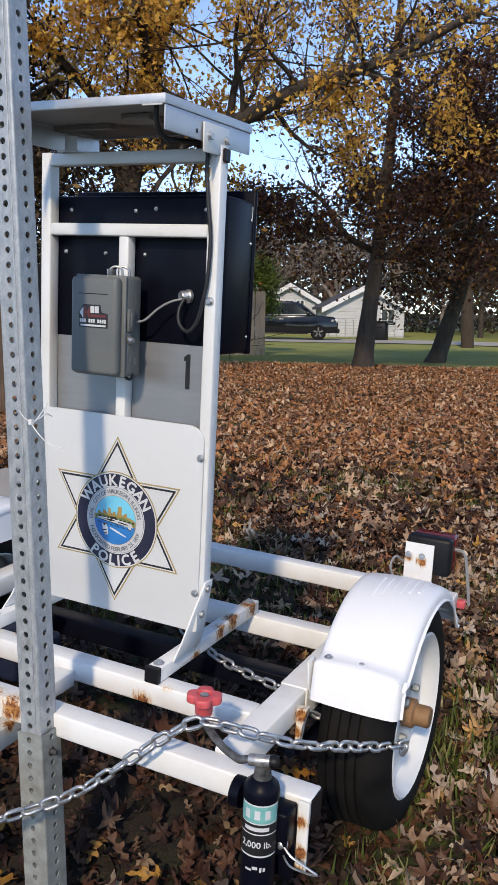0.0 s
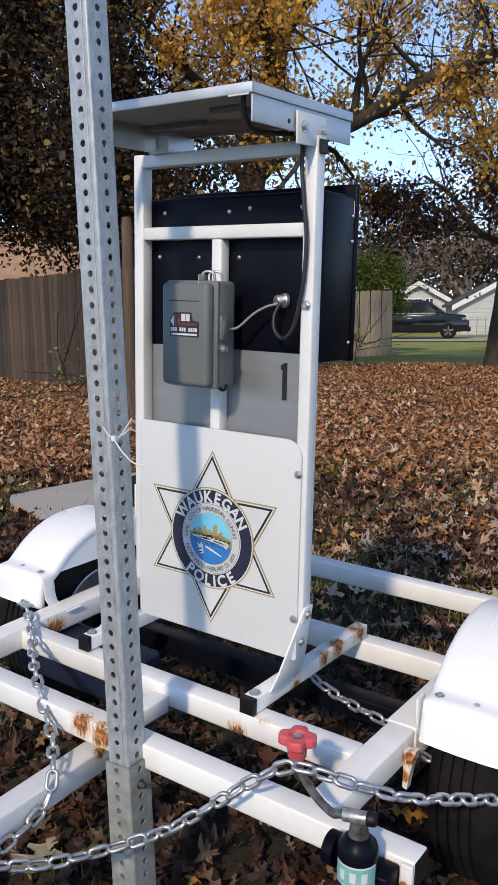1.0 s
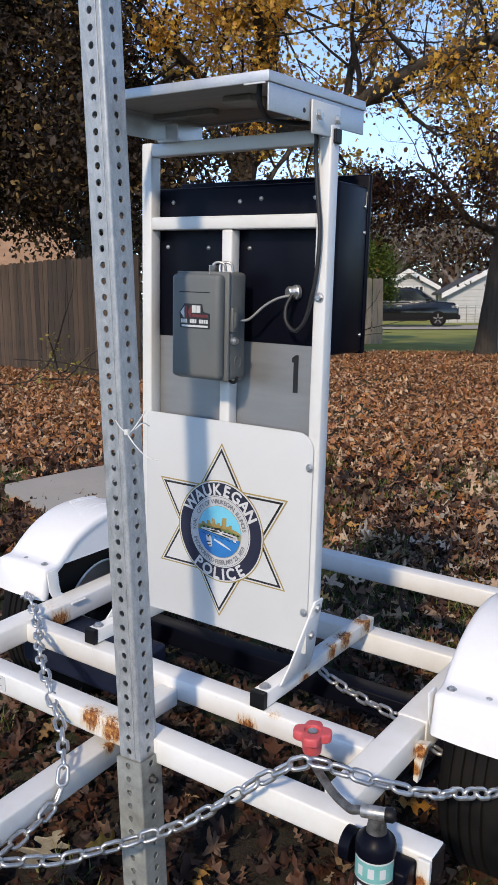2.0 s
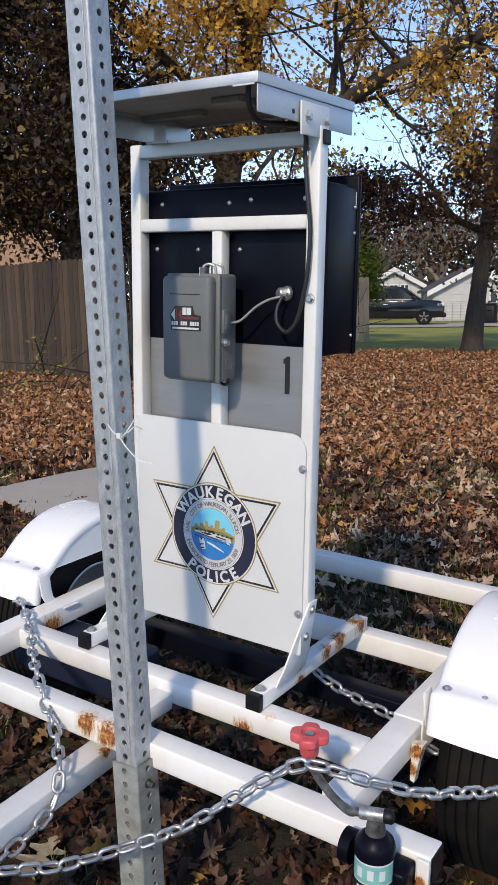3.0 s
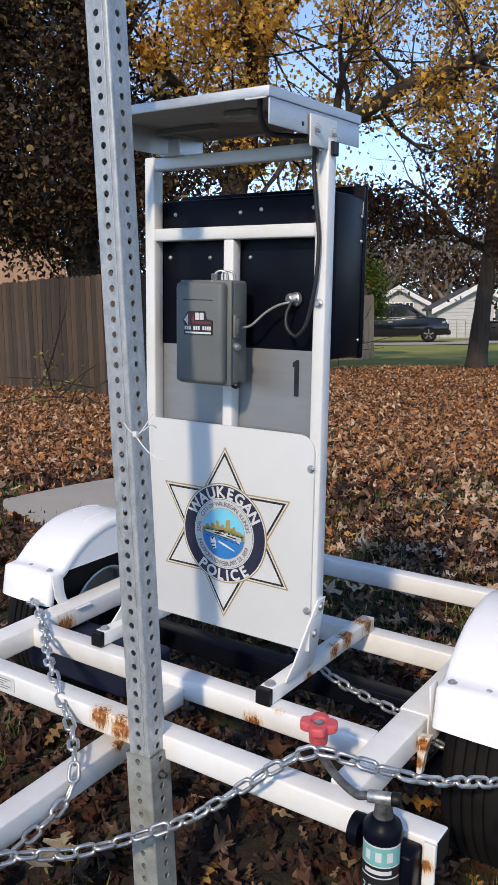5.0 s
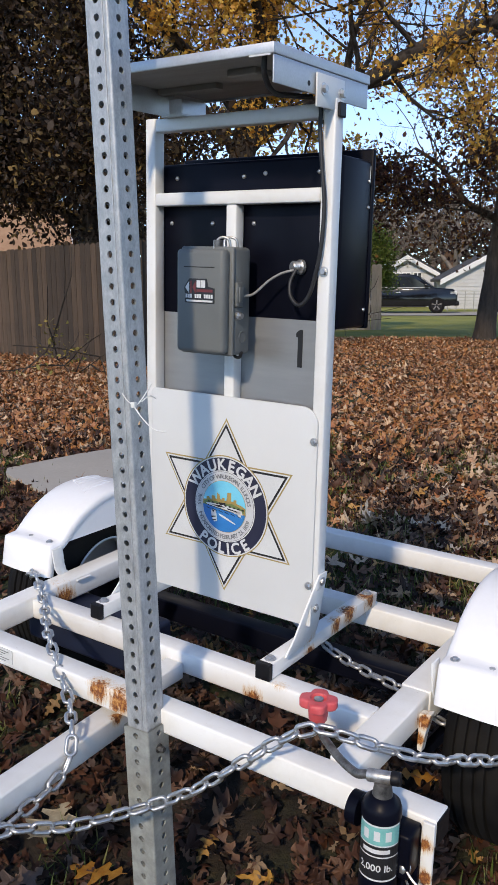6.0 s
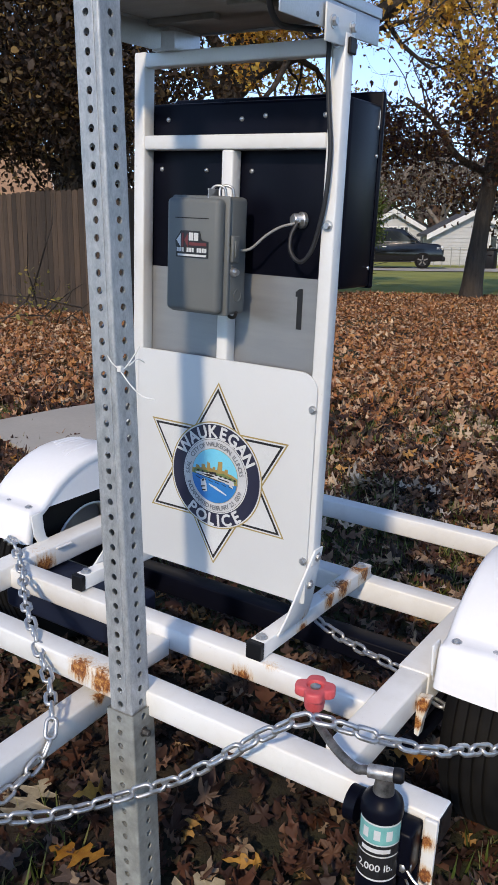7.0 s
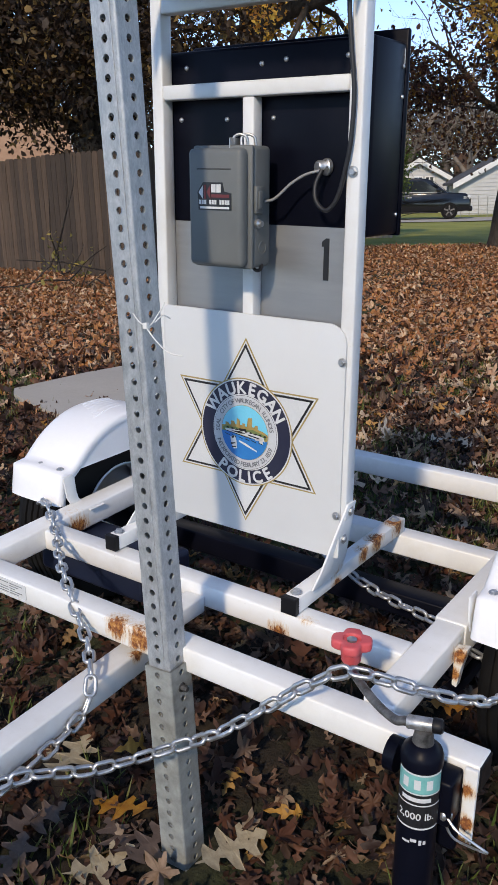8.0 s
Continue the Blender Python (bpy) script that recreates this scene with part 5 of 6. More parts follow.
sheet("lawn", strip(34, -14, 19.3, 90), lawn_mat, "mown green lawn past the leaf-covered verge", "lawn", 0.02, 3.0)
sheet("driveway", strip(30, -12, 37.5, 44.5), drive_mat, "pale concrete driveway across the lawn", "driveway", 0.05, 3.0)
sheet("pavement", SLAB, drive_mat, "pale concrete slab half covered by leaves", "pavement", 0.05, 0.8, 0.1)

# ---- trees ----
bark = surface("grey-brown bark", (0.035, 0.027, 0.021), (0.085, 0.066, 0.052), 6, (0.85, 0.95), fine=24, relief=0.9, stretch=(3, 3, 0.5), depth=0.03)


def grow(base, trunk, limbs, levels, seed, sub=5, spread_a=0.8, shrink=0.62):
    """A trunk along given points, limbs from it, and smaller branches that fork at random. Returns bars and twig ends."""
    rnd = random.Random(seed)
    bars, tips = [], []
    tp = curve_points([Vector(p) for p, r in trunk], 5)
    tr = [float(r) for r in np.interp(np.linspace(0, len(trunk) - 1, len(tp)), range(len(trunk)), [r for p, r in trunk])]
    bars.append((tp, tr))

    def fork(p, d, r, length, level):
        pts, q, dd = [p], p, d.copy()
        k = 4
        for i in range(k):
            dd = (dd + Vector((rnd.uniform(-1, 1), rnd.uniform(-1, 1), rnd.uniform(-0.7, 0.8))) * 0.28).normalized()
            q = q + dd * length / k
            pts.append(q)
        bars.append((pts, [r * (1 - 0.5 * i / k) for i in range(k + 1)]))
        if level == 0:
            tips.extend(pts[1:])
            return
        if level == 1:
            tips.extend(pts[2:])
        for _ in range(sub if level > 1 else sub + 1):
            i = rnd.randint(1, k)
            side = Vector((rnd.uniform(-1, 1), rnd.uniform(-1, 1), rnd.uniform(-0.6, 0.9))).normalized()
            fork(pts[i], (dd + side * spread_a * 1.3).normalized(), r * 0.42, length * shrink * rnd.uniform(0.7, 1.2), level - 1)
    for pts, r0, r1 in limbs:
        lp = curve_points(pts, 5)
        n = len(lp)
        bars.append((lp, [r0 + (r1 - r0) * i / (n - 1) for i in range(n)]))
        for i in range(3, n, 2):
            for _ in range(2):
                side = Vector((rnd.uniform(-1, 1), rnd.uniform(-1, 1), rnd.uniform(-0.7, 0.9))).normalized()
                d = ((lp[i] - lp[i - 1]).normalized() * 0.6 + side).normalized()
                fork(lp[i], d, max(0.012, (r0 + (r1 - r0) * i / n) * 0.4), rnd.uniform(1.0, 1.8), levels - 1)
    return bars, tips


def bars_mesh(name, bars, big=0.05):
    """Round bars as one mesh, thick ones with more sides."""
    vs, fs = [], []
    for pts, rad in bars:
        sides = 14 if max(rad) > 0.12 else (7 if max(rad) > big else (4 if max(rad) > 0.015 else 3))
        side, rows2 = None, []
        n = len(pts)
        for i, p in enumerate(pts):
            d = (pts[min(i + 1, n - 1)] - pts[max(i - 1, 0)]).normalized()
            if side is None:
                side = d.orthogonal().normalized()
            side = (side - d * side.dot(d)).normalized()
            up = d.cross(side)
            rows2.append(len(vs))
            for k in range(sides):
                a = 2 * math.pi * k / sides
                vs.append(p + rad[i] * (1 + (0.08 * noise.noise((p.x * 3 + k, p.y * 3, p.z * 2)) if rad[i] > 0.1 else 0)) * (side * math.cos(a) + up * math.sin(a)))
        for a, c in zip(rows2, rows2[1:]):
            for k in range(sides):
                fs.append((a + k, a + (k + 1) % sides, c + (k + 1) % sides, c + k))
    me = bpy.data.meshes.new(name)
    me.from_pydata([tuple(v) for v in vs], [], fs)
    me.polygons.foreach_set("use_smooth", [True] * len(fs))
    return me


def tree(label, base, trunk, limbs, levels, seed, leaves, size, mat, group="trees", jitter=0.22, sub=4, keep=None, category="tree", skin=None):
    ob = thing("tree", base, None, label, category, group)
    bars, tips = grow(base, trunk, limbs, levels, seed, sub)
    part("trunk", bars_mesh("trunk", bars), skin or bark, ob)
    if leaves and tips:
        tips = np.array([tuple(p) for p in tips])
        if keep is not None:
            tips = tips[[keep(*p) for p in tips]]
        pick = tips[rng.integers(0, len(tips), leaves)] + rng.normal(0, jitter, (leaves, 3))
        me = scatter("crown", [leaf_shape("maple", 7), leaf_shape("oval", 6)] if mat is not yellow_leaf else [leaf_shape("maple", 15)], pick, rng.uniform(size[0], size[1], leaves), turns(leaves, 0.9), rng.normal(0, 0.8, (leaves, 2)))
        part("crown", me, mat, ob)
    return ob


yellow_leaf = leaf_material("yellow maple leaves", [(0.0, (0.86, 0.50, 0.09)), (0.3, (0.92, 0.60, 0.13)), (0.55, (0.84, 0.46, 0.09)), (0.78, (0.66, 0.34, 0.08)), (0.95, (0.34, 0.17, 0.06))], 0.5, 0.5, 0.1)
# near-black browns: the shade inside the crown is put into the leaf colour
dark_leaf = leaf_material("brown leaves darkened for shade", [(0.0, (0.012, 0.008, 0.006)), (0.4, (0.022, 0.013, 0.009)), (0.75, (0.05, 0.028, 0.013)), (0.86, (0.10, 0.065, 0.025)), (0.96, (0.24, 0.15, 0.05))], 0.6, 0.2)
purple_leaf = leaf_material("purple-brown oak leaves", [(0.0, (0.035, 0.017, 0.017)), (0.4, (0.075, 0.032, 0.026)), (0.75, (0.12, 0.05, 0.03)), (0.95, (0.30, 0.15, 0.03))], 0.55, 0.25)
green_leaf = leaf_material("green leaves", [(0.0, (0.04, 0.08, 0.012)), (0.5, (0.10, 0.17, 0.03)), (0.9, (0.20, 0.25, 0.06))], 0.55, 0.3)


def at_ground(x, y, down=0.1):
    return Vector((x, y, ground_height(x, y) - down))


b0 = at_ground(-8.5, 12.3)
V = Vector
tree("big yellow-leaved maple with a long spreading limb", b0, [(b0, 0.36), (V((-8.42, 12.35, 1.2)), 0.27), (V((-8.35, 12.45, 3.1)), 0.23), (V((-7.98, 12.68, 5.1)), 0.2), (V((-7.88, 12.75, 6.6)), 0.15), (V((-7.7, 12.7, 9.0)), 0.06)],
     [([V((-8.25, 12.5, 3.5)), V((-7.6, 12.46, 3.87)), V((-6.36, 12.49, 4.13)), V((-5.15, 12.51, 4.58)), V((-4.45, 12.47, 4.72)), V((-3.74, 12.5, 4.85)), V((-2.4, 12.4, 5.3))], 0.17, 0.05),
      ([V((-8.2, 12.5, 3.8)), V((-8.5, 11.6, 4.7)), V((-8.8, 10.6, 5.3)), V((-9.3, 9.9, 5.9))], 0.11, 0.03),
      ([V((-8.0, 12.65, 4.9)), V((-7.5, 11.7, 5.6)), V((-7.1, 10.9, 6.0))], 0.11, 0.03),
      ([V((-7.9, 12.7, 5.6)), V((-7.0, 12.2, 6.0)), V((-5.6, 11.9, 6.6))], 0.1, 0.03),
      ([V((-6.36, 12.49, 4.2)), V((-6.0, 12.2, 5.0)), V((-5.3, 12.0, 5.7))], 0.07, 0.02),
      ([V((-8.3, 12.4, 3.3)), V((-9.2, 12.4, 4.4)), V((-10.0, 12.3, 5.2))], 0.09, 0.03)], 3, 3, 20000, (0.08, 0.16), yellow_leaf, sub=3, jitter=0.15,
     keep=lambda x, y, z: random.random() < (1.0 if noise.noise((x * 1.5, y * 1.5, z * 1.5 + 4)) > 0.05 else 0.06) * (0.55 if x < -6.4 and z > 3.7 else 0.3) * (1.0 if -x < 0.9 * y else 0.08))
b1 = at_ground(-5.73, 17.71)
tree("oak with purple-brown leaves and a straight dark trunk", b1, [(b1, 0.30), (b1 + V((0.03, 0, 0.35)), 0.225), (V((-5.63, 17.75, 1.1)), 0.18), (V((-5.5, 17.79, 2.4)), 0.155), (V((-5.34, 17.84, 4.5)), 0.115), (V((-5.26, 17.87, 6.2)), 0.10), (V((-5.2, 17.87, 8.5)), 0.05)],
     [([V((-5.5, 17.79, 2.35)), V((-4.76, 17.81, 2.46)), V((-4.09, 17.67, 2.8)), V((-3.0, 17.4, 3.3))], 0.1, 0.03),
      ([V((-5.48, 17.79, 2.45)), V((-6.07, 17.38, 2.8)), V((-6.5, 17.0, 3.5)), V((-7.0, 16.8, 3.9))], 0.09, 0.03),
      ([V((-5.4, 17.8, 3.5)), V((-4.43, 17.79, 3.9)), V((-3.63, 17.58, 4.6)), V((-2.6, 17.4, 5.2))], 0.09, 0.03),
      ([V((-5.4, 17.8, 3.3)), V((-5.79, 17.48, 4.13)), V((-6.17, 17.03, 5.19)), V((-6.5, 16.8, 6.0))], 0.08, 0.03),
      ([V((-5.3, 17.85, 5.2)), V((-4.5, 17.6, 5.8)), V((-3.4, 17.5, 6.6))], 0.07, 0.02),
      ([V((-5.28, 17.85, 5.4)), V((-5.9, 17.5, 6.4)), V((-6.4, 17.3, 7.4))], 0.06, 0.02)], 3, 5, 32000, (0.075, 0.145), purple_leaf, sub=3, jitter=0.17,
     keep=lambda x, y, z: random.random() < (1.0 if x > -4.9 or noise.noise((x * 0.8, y * 0.8, z * 0.8 + 9)) > -0.05 else 0.15) * (1.0 if x > -4.9 or z < 3.6 else 0.3))
b2 = at_ground(-5.04, 21.35)
tree("leaning dark tree with dense brown foliage", b2, [(b2, 0.3), (b2 + V((0.12, 0.03, 0.4)), 0.23), (V((-4.69, 21.44, 1.07)), 0.19), (V((-4.42, 21.5, 2.11)), 0.17), (V((-4.36, 21.51, 3.33)), 0.16), (V((-4.3, 21.5, 6.0)), 0.06)],
     [([V((-4.5, 21.5, 1.8)), V((-5.2, 21.2, 2.3)), V((-5.9, 21.0, 2.6))], 0.09, 0.03),
      ([V((-4.45, 21.5, 2.0)), V((-3.6, 21.3, 2.7)), V((-2.6, 21.0, 3.0))], 0.1, 0.03),
      ([V((-4.4, 21.5, 2.6)), V((-4.9, 21.1, 3.5)), V((-5.3, 20.9, 4.2))], 0.09, 0.03),
      ([V((-4.36, 21.5, 3.0)), V((-3.4, 21.2, 4.0)), V((-2.4, 21.0, 4.8))], 0.09, 0.03),
      ([V((-4.33, 21.5, 4.0)), V((-4.0, 21.1, 5.0)), V((-3.4, 21.0, 5.8))], 0.08, 0.03)], 3, 8, 18000, (0.09, 0.18), purple_leaf)
b3 = at_ground(-11.2, 11.6)
tree("dense brown oak behind the fence, leaves coloured dark as shaded", b3, [(b3, 0.3), (b3 + Vector((0.1, 0, 2.5)), 0.22), (b3 + Vector((0.3, 0.1, 5.0)), 0.15), (b3 + Vector((0.3, 0.1, 8.0)), 0.06)],
     [([b3 + Vector((0.1, 0, 2.3)), b3 + Vector((1.0, -0.6, 2.9)), b3 + Vector((2.2, -1.0, 3.2))], 0.1, 0.03),
      ([b3 + Vector((0.1, 0, 2.4)), b3 + Vector((-1.0, -0.6, 3.0)), b3 + Vector((-2.2, -0.8, 3.4))], 0.1, 0.03),
      ([b3 + Vector((0.2, 0, 3.6)), b3 + Vector((1.2, -0.4, 4.4)), b3 + Vector((2.6, -0.6, 4.8))], 0.1, 0.03),
      ([b3 + Vector((0.2, 0, 3.8)), b3 + Vector((-0.9, -0.7, 4.6)), b3 + Vector((-2.0, -1.0, 5.2))], 0.1, 0.03),
      ([b3 + Vector((0.3, 0, 5.0)), b3 + Vector((1.0, -0.6, 6.0)), b3 + Vector((1.8, -0.9, 6.8))], 0.09, 0.03),
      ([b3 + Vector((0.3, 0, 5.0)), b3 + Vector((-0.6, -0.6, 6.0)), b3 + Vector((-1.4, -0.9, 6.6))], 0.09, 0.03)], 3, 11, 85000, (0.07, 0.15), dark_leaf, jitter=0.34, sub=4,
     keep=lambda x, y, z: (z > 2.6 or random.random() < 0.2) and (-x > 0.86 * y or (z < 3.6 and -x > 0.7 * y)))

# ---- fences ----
# weathered wood, with the near fence's shade put into its dark tone
wood = surface("weathered fence boards toned dark for shade", (0.036, 0.023, 0.015), (0.085, 0.058, 0.04), 5, (0.85, 0.95), fine=40, relief=0.6, stretch=(6, 6, 0.6), depth=0.004)

t = wood.node_tree
info = t.nodes.new("ShaderNodeObjectInfo")
old = t.nodes["Principled BSDF"].inputs["Base Color"].links[0].from_socket
t.links.new(mix(t, 1.0, old, ramp(t, info.outputs["Random"], [(0.0, (0.6, 0.6, 0.6)), (0.5, (1.0, 0.97, 0.94)), (1.0, (1.7, 1.6, 1.5))]).outputs[0], "MULTIPLY"), t.nodes["Principled BSDF"].inputs["Base Color"])


# lit copy of the fence wood: sunlight put into a lighter colour
sunlit_wood = surface("fence boards toned as sunlit", (0.22, 0.185, 0.15), (0.36, 0.31, 0.26), 5, (0.85, 0.95), fine=40, relief=0.6, stretch=(6, 6, 0.6), depth=0.004)


def board_mesh(h, mat=wood):
    w = 0.138
    b = prism([(-w / 2, 0), (w / 2, 0), (w / 2, h - 0.03), (w / 2 - 0.03, h), (-w / 2 + 0.03, h), (-w / 2, h - 0.03)], "y", -0.009, 0.009)
    me = bpy.data.meshes.new("board")
    b.to_mesh(me)
    b.free()
    me.materials.append(mat)
    return me


BOARD, PALE_BOARD = board_mesh(1.83), board_mesh(1.83, sunlit_wood)


def fence(p0, p1, label, mesh=BOARD):
    p0, p1 = Vector(p0), Vector(p1)
    f = thing("fence", (p0.x, p0.y, ground_height(p0.x, p0.y)), None, label, "fence", "board fences")
    d = p1 - p0
    ang = math.degrees(math.atan2(d.y, d.x))
    n = int(d.length / 0.146)
    for i in range(n):
        p = p0 + d * (i + 0.5) / n
        ob = new("board", mesh)
        ob.parent = f
        ob.matrix_basis = Matrix.Translation(Vector((p.x, p.y, ground_height(p.x, p.y) - 0.02 + random.uniform(-0.012, 0.012))) - ORIGIN[f]) @ pose(0, 0, 0, 0, random.uniform(-0.4, 0.4), ang)
    for z in (0.35, 1.45):
        b = box(0, d.length, 0.012, 0.05, z, z + 0.085, 0.003)
        moved(b, Matrix.Translation((p0.x, p0.y, ground_height(p0.x, p0.y))) @ pose(0, 0, 0, 0, 0, ang))
        part("rail", b, wood, f)
    return f


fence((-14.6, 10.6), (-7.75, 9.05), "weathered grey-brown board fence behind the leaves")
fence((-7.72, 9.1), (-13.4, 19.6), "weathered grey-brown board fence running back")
fence((-13.4, 19.7), (-9.88, 21.45), "grey-brown board fence ending at the lawn, toned lighter as sunlit", PALE_BOARD)
pole = thing("wooden_pole", at_ground(-5.93, 6.72, 0.3), None, "grey weathered wooden pole standing in the leaves", "pole")
pb0 = at_ground(-5.93, 6.72, 0.3)
part("shaft", sweep([pb0, pb0 + Vector((0, 0, 1.2)), pb0 + Vector((0.01, 0, 2.3)), pb0 + Vector((0.01, 0, 2.42))], [0.062, 0.06, 0.058, 0.05], 14), wood, pole, smooth=True)

# ---- distance ----
siding = surface("grey-white siding", (0.46, 0.47, 0.48), (0.55, 0.55, 0.55), 2, (0.6, 0.8), fine=30, relief=0.1)
shingle = surface("dark roof shingles", (0.05, 0.052, 0.06), (0.10, 0.10, 0.11), 3, (0.85, 0.95), fine=20, relief=0.4, depth=0.01)
brown_shingle = surface("sunlit brown shingles", (0.34, 0.19, 0.11), (0.46, 0.28, 0.17), 3, (0.85, 0.95), fine=20, relief=0.4, depth=0.01)
white_trim = surface("white trim", (0.78, 0.78, 0.77), (0.72, 0.72, 0.71), 3, (0.5, 0.7), relief=0.05)
m, t, b = nodes_of("dark window glass")
b.inputs["Base Color"].default_value = (0.02, 0.025, 0.03, 1)
b.inputs["Roughness"].default_value = 0.08
glass_dark = m
brick = surface("brown brick", (0.16, 0.09, 0.06), (0.22, 0.13, 0.09), 8, (0.85, 0.95), fine=30, relief=0.4)


def house(at, yaw, w, d, eave, ridge, label, wins, wall_mat=siding, chimney=None, boards=True, roof_mat=None):
    """A gabled house whose gable looks along its own -y; at is the middle of the gable's foot."""
    m4 = Matrix.Translation(at) @ pose(0, 0, 0, 0, 0, yaw)
    h = thing("house", (0, 0, 0), m4, label, "house", "far houses")
    part("wall", prism([(-w / 2, -0.3), (w / 2, -0.3), (w / 2, eave), (0, ridge), (-w / 2, eave)], "y", 0, d), wall_mat, h)
    if boards:
        n = int(ridge / 0.2)
        for k in range(n):
            z = 0.1 + 0.2 * k
            half = w / 2 if z < eave else w / 2 * (ridge - z) / (ridge - eave)
            if half > 0.3:
                part("siding_board", prism([(-0.028, z), (-0.004, z + 0.19), (-0.004, z)], "x", -half, half), wall_mat, h)
    over = 0.35
    for s in (-1, 1):
        ex, ez = s * (w / 2 + over), eave - over * (ridge - eave) / (w / 2)
        part("roof", prism([(0, ridge + 0.02), (ex, ez + 0.02), (ex, ez + 0.16), (0, ridge + 0.18)], "y", -over, d + over), roof_mat or shingle, h)
        part("rake_board", prism([(0, ridge - 0.16), (ex, ez - 0.16), (ex, ez + 0.13), (0, ridge + 0.15)], "y", -over - 0.04, -over - 0.002), white_trim, h)
    for x, z, ww, wh in wins:
        win = thing_part("window", h)
        part("window_frame", box(x - ww / 2 - 0.07, x + ww / 2 + 0.07, -0.07, -0.03, z - 0.07, z + wh + 0.07, 0), white_trim, win)
        part("pane", box(x - ww / 2, x + ww / 2, -0.085, -0.071, z, z + wh, 0), glass_dark, win)
        part("glazing_bar", box(x - 0.03, x + 0.03, -0.10, -0.086, z, z + wh, 0), white_trim, win)
    if chimney:
        part("chimney", box(chimney[0], chimney[0] + 0.8, chimney[1], chimney[1] + 0.8, eave, chimney[2], 0.02), brick, h)
    return h


house(Vector((-15.65, 47.35, ground_height(-15.65, 47.35))), 30, 4.6, 3.4, 1.75, 2.95, "low white-sided garage with a dark shingle roof", [(1.3, 0.75, 0.7, 0.9)])
house(Vector((-22.2, 51.3, ground_height(-22.2, 51.3))), 19, 3.4, 9.0, 2.2, 3.15, "white-sided house with a row of small windows", [(-0.75, 1.5, 0.45, 0.65), (-0.05, 1.5, 0.45, 0.65), (0.65, 1.5, 0.45, 0.65)], chimney=(2.0, 2.0, 3.6))
gz2 = ground_height(-24, 19.5)
house(Vector((-23.7, 22.6, gz2)), 140, 7.0, 12.0, 2.1, 4.2, "white house with a sunlit brown shingle roof past the fence", [], roof_mat=brown_shingle)

# parked car
car_paint = surface("black car paint", (0.004, 0.0045, 0.006), (0.006, 0.0065, 0.008), 3, (0.10, 0.15), 0.0, relief=0.0, spec=0.5)


def car(at, yaw):
    m4 = Matrix.Translation(at) @ pose(0, 0, 0, 0, 0, yaw)
    c = thing("car", (0, 0, 0), m4, "dark sport utility car parked on the driveway", "car")
    body = [(-2.6, 0.45), (-2.62, 0.9), (-2.55, 1.16), (1.3, 1.24), (2.38, 1.16), (2.54, 1.0), (2.58, 0.6), (2.5, 0.38), (2.0, 0.34), (-2.3, 0.34)]
    part("body", prism(body, "y", -0.98, 0.98, 0.06), car_paint, c, smooth=True)
    cabin = [(-2.55, 1.14), (-2.42, 1.82), (-2.1, 1.90), (0.2, 1.90), (0.65, 1.84), (1.55, 1.2)]
    part("cabin", prism(cabin, "y", -0.84, 0.84, 0.06), car_paint, c, smooth=True)
    for o in ([(-2.3, 1.27), (-2.2, 1.75), (-1.4, 1.77), (-1.35, 1.27)], [(-1.25, 1.27), (-1.3, 1.77), (-0.3, 1.77), (-0.25, 1.27)], [(-0.15, 1.27), (-0.2, 1.77), (0.45, 1.75), (1.2, 1.27)]):
        for y in (-0.852, 0.842):
            part("window", prism(o, "y", y, y + 0.01), glass_dark, c)
    for y in (-0.87, 0.86):
        part("window_trim", box(-2.3, 1.25, y, y + 0.012, 1.235, 1.265, 0.004), zinc, c, "chrome window trim")
    part("windscreen", prism([(0.72, 1.81), (1.52, 1.24), (1.55, 1.255), (0.75, 1.825)], "y", -0.74, 0.74), glass_dark, c)
    for x in (-1.55, 1.62):
        for s in (-1, 1):
            w = thing_part("wheel", c)
            mm = Matrix.Translation((x, s * 0.96, 0.39)) @ Vector((0, s, 0)).to_track_quat("Z", "Y").to_matrix().to_4x4()
            part("tyre", lathe([(0.26, -0.22), (0.37, -0.2), (0.39, -0.16), (0.39, 0.0), (0.37, 0.04), (0.26, 0.05)], mm, 28), black_rubber, w, smooth=True)
            part("rim", lathe([(0.265, 0.05), (0.25, 0.02), (0.1, 0.0), (0.06, 0.035), (0, 0.035)], mm, 24), black_plastic, w, smooth=True)
            for k in range(5):
                sp = box(-0.035, 0.035, 0.05, 0.25, 0.01, 0.045, 0.008)
                moved(sp, mm @ pose(0, 0, 0, 0, 0, 72 * k))
                part("spoke", sp, worn_steel, w)
    for s in (-1, 1):
        part("headlight", box(2.22, 2.57, s * 0.84 - 0.14, s * 0.84 + 0.16, 0.88, 1.07, 0.04), print_white, c, "clear headlight", True)
        part("mirror", box(1.0, 1.2, s * 1.04 - 0.12, s * 1.04 + 0.1, 1.25, 1.42, 0.04), car_paint, c, smooth=True)
        part("door_handle", box(-0.35, -0.12, s * 0.985 - 0.015, s * 0.985 + 0.015, 1.0, 1.04, 0.008), zinc, c)
    part("grille", box(2.52, 2.6, -0.6, 0.6, 0.62, 0.95, 0.02), black_plastic, c)
    part("bumper", box(2.4, 2.68, -0.92, 0.92, 0.36, 0.58, 0.06), black_plastic, c, smooth=True)
    part("sill", box(-1.1, 1.1, -1.0, 1.0, 0.30, 0.36, 0.02), black_plastic, c)


cx, cy = -17.2, 39.45
car(Vector((cx, cy, ground_height(cx, cy) + 0.055)), 22)

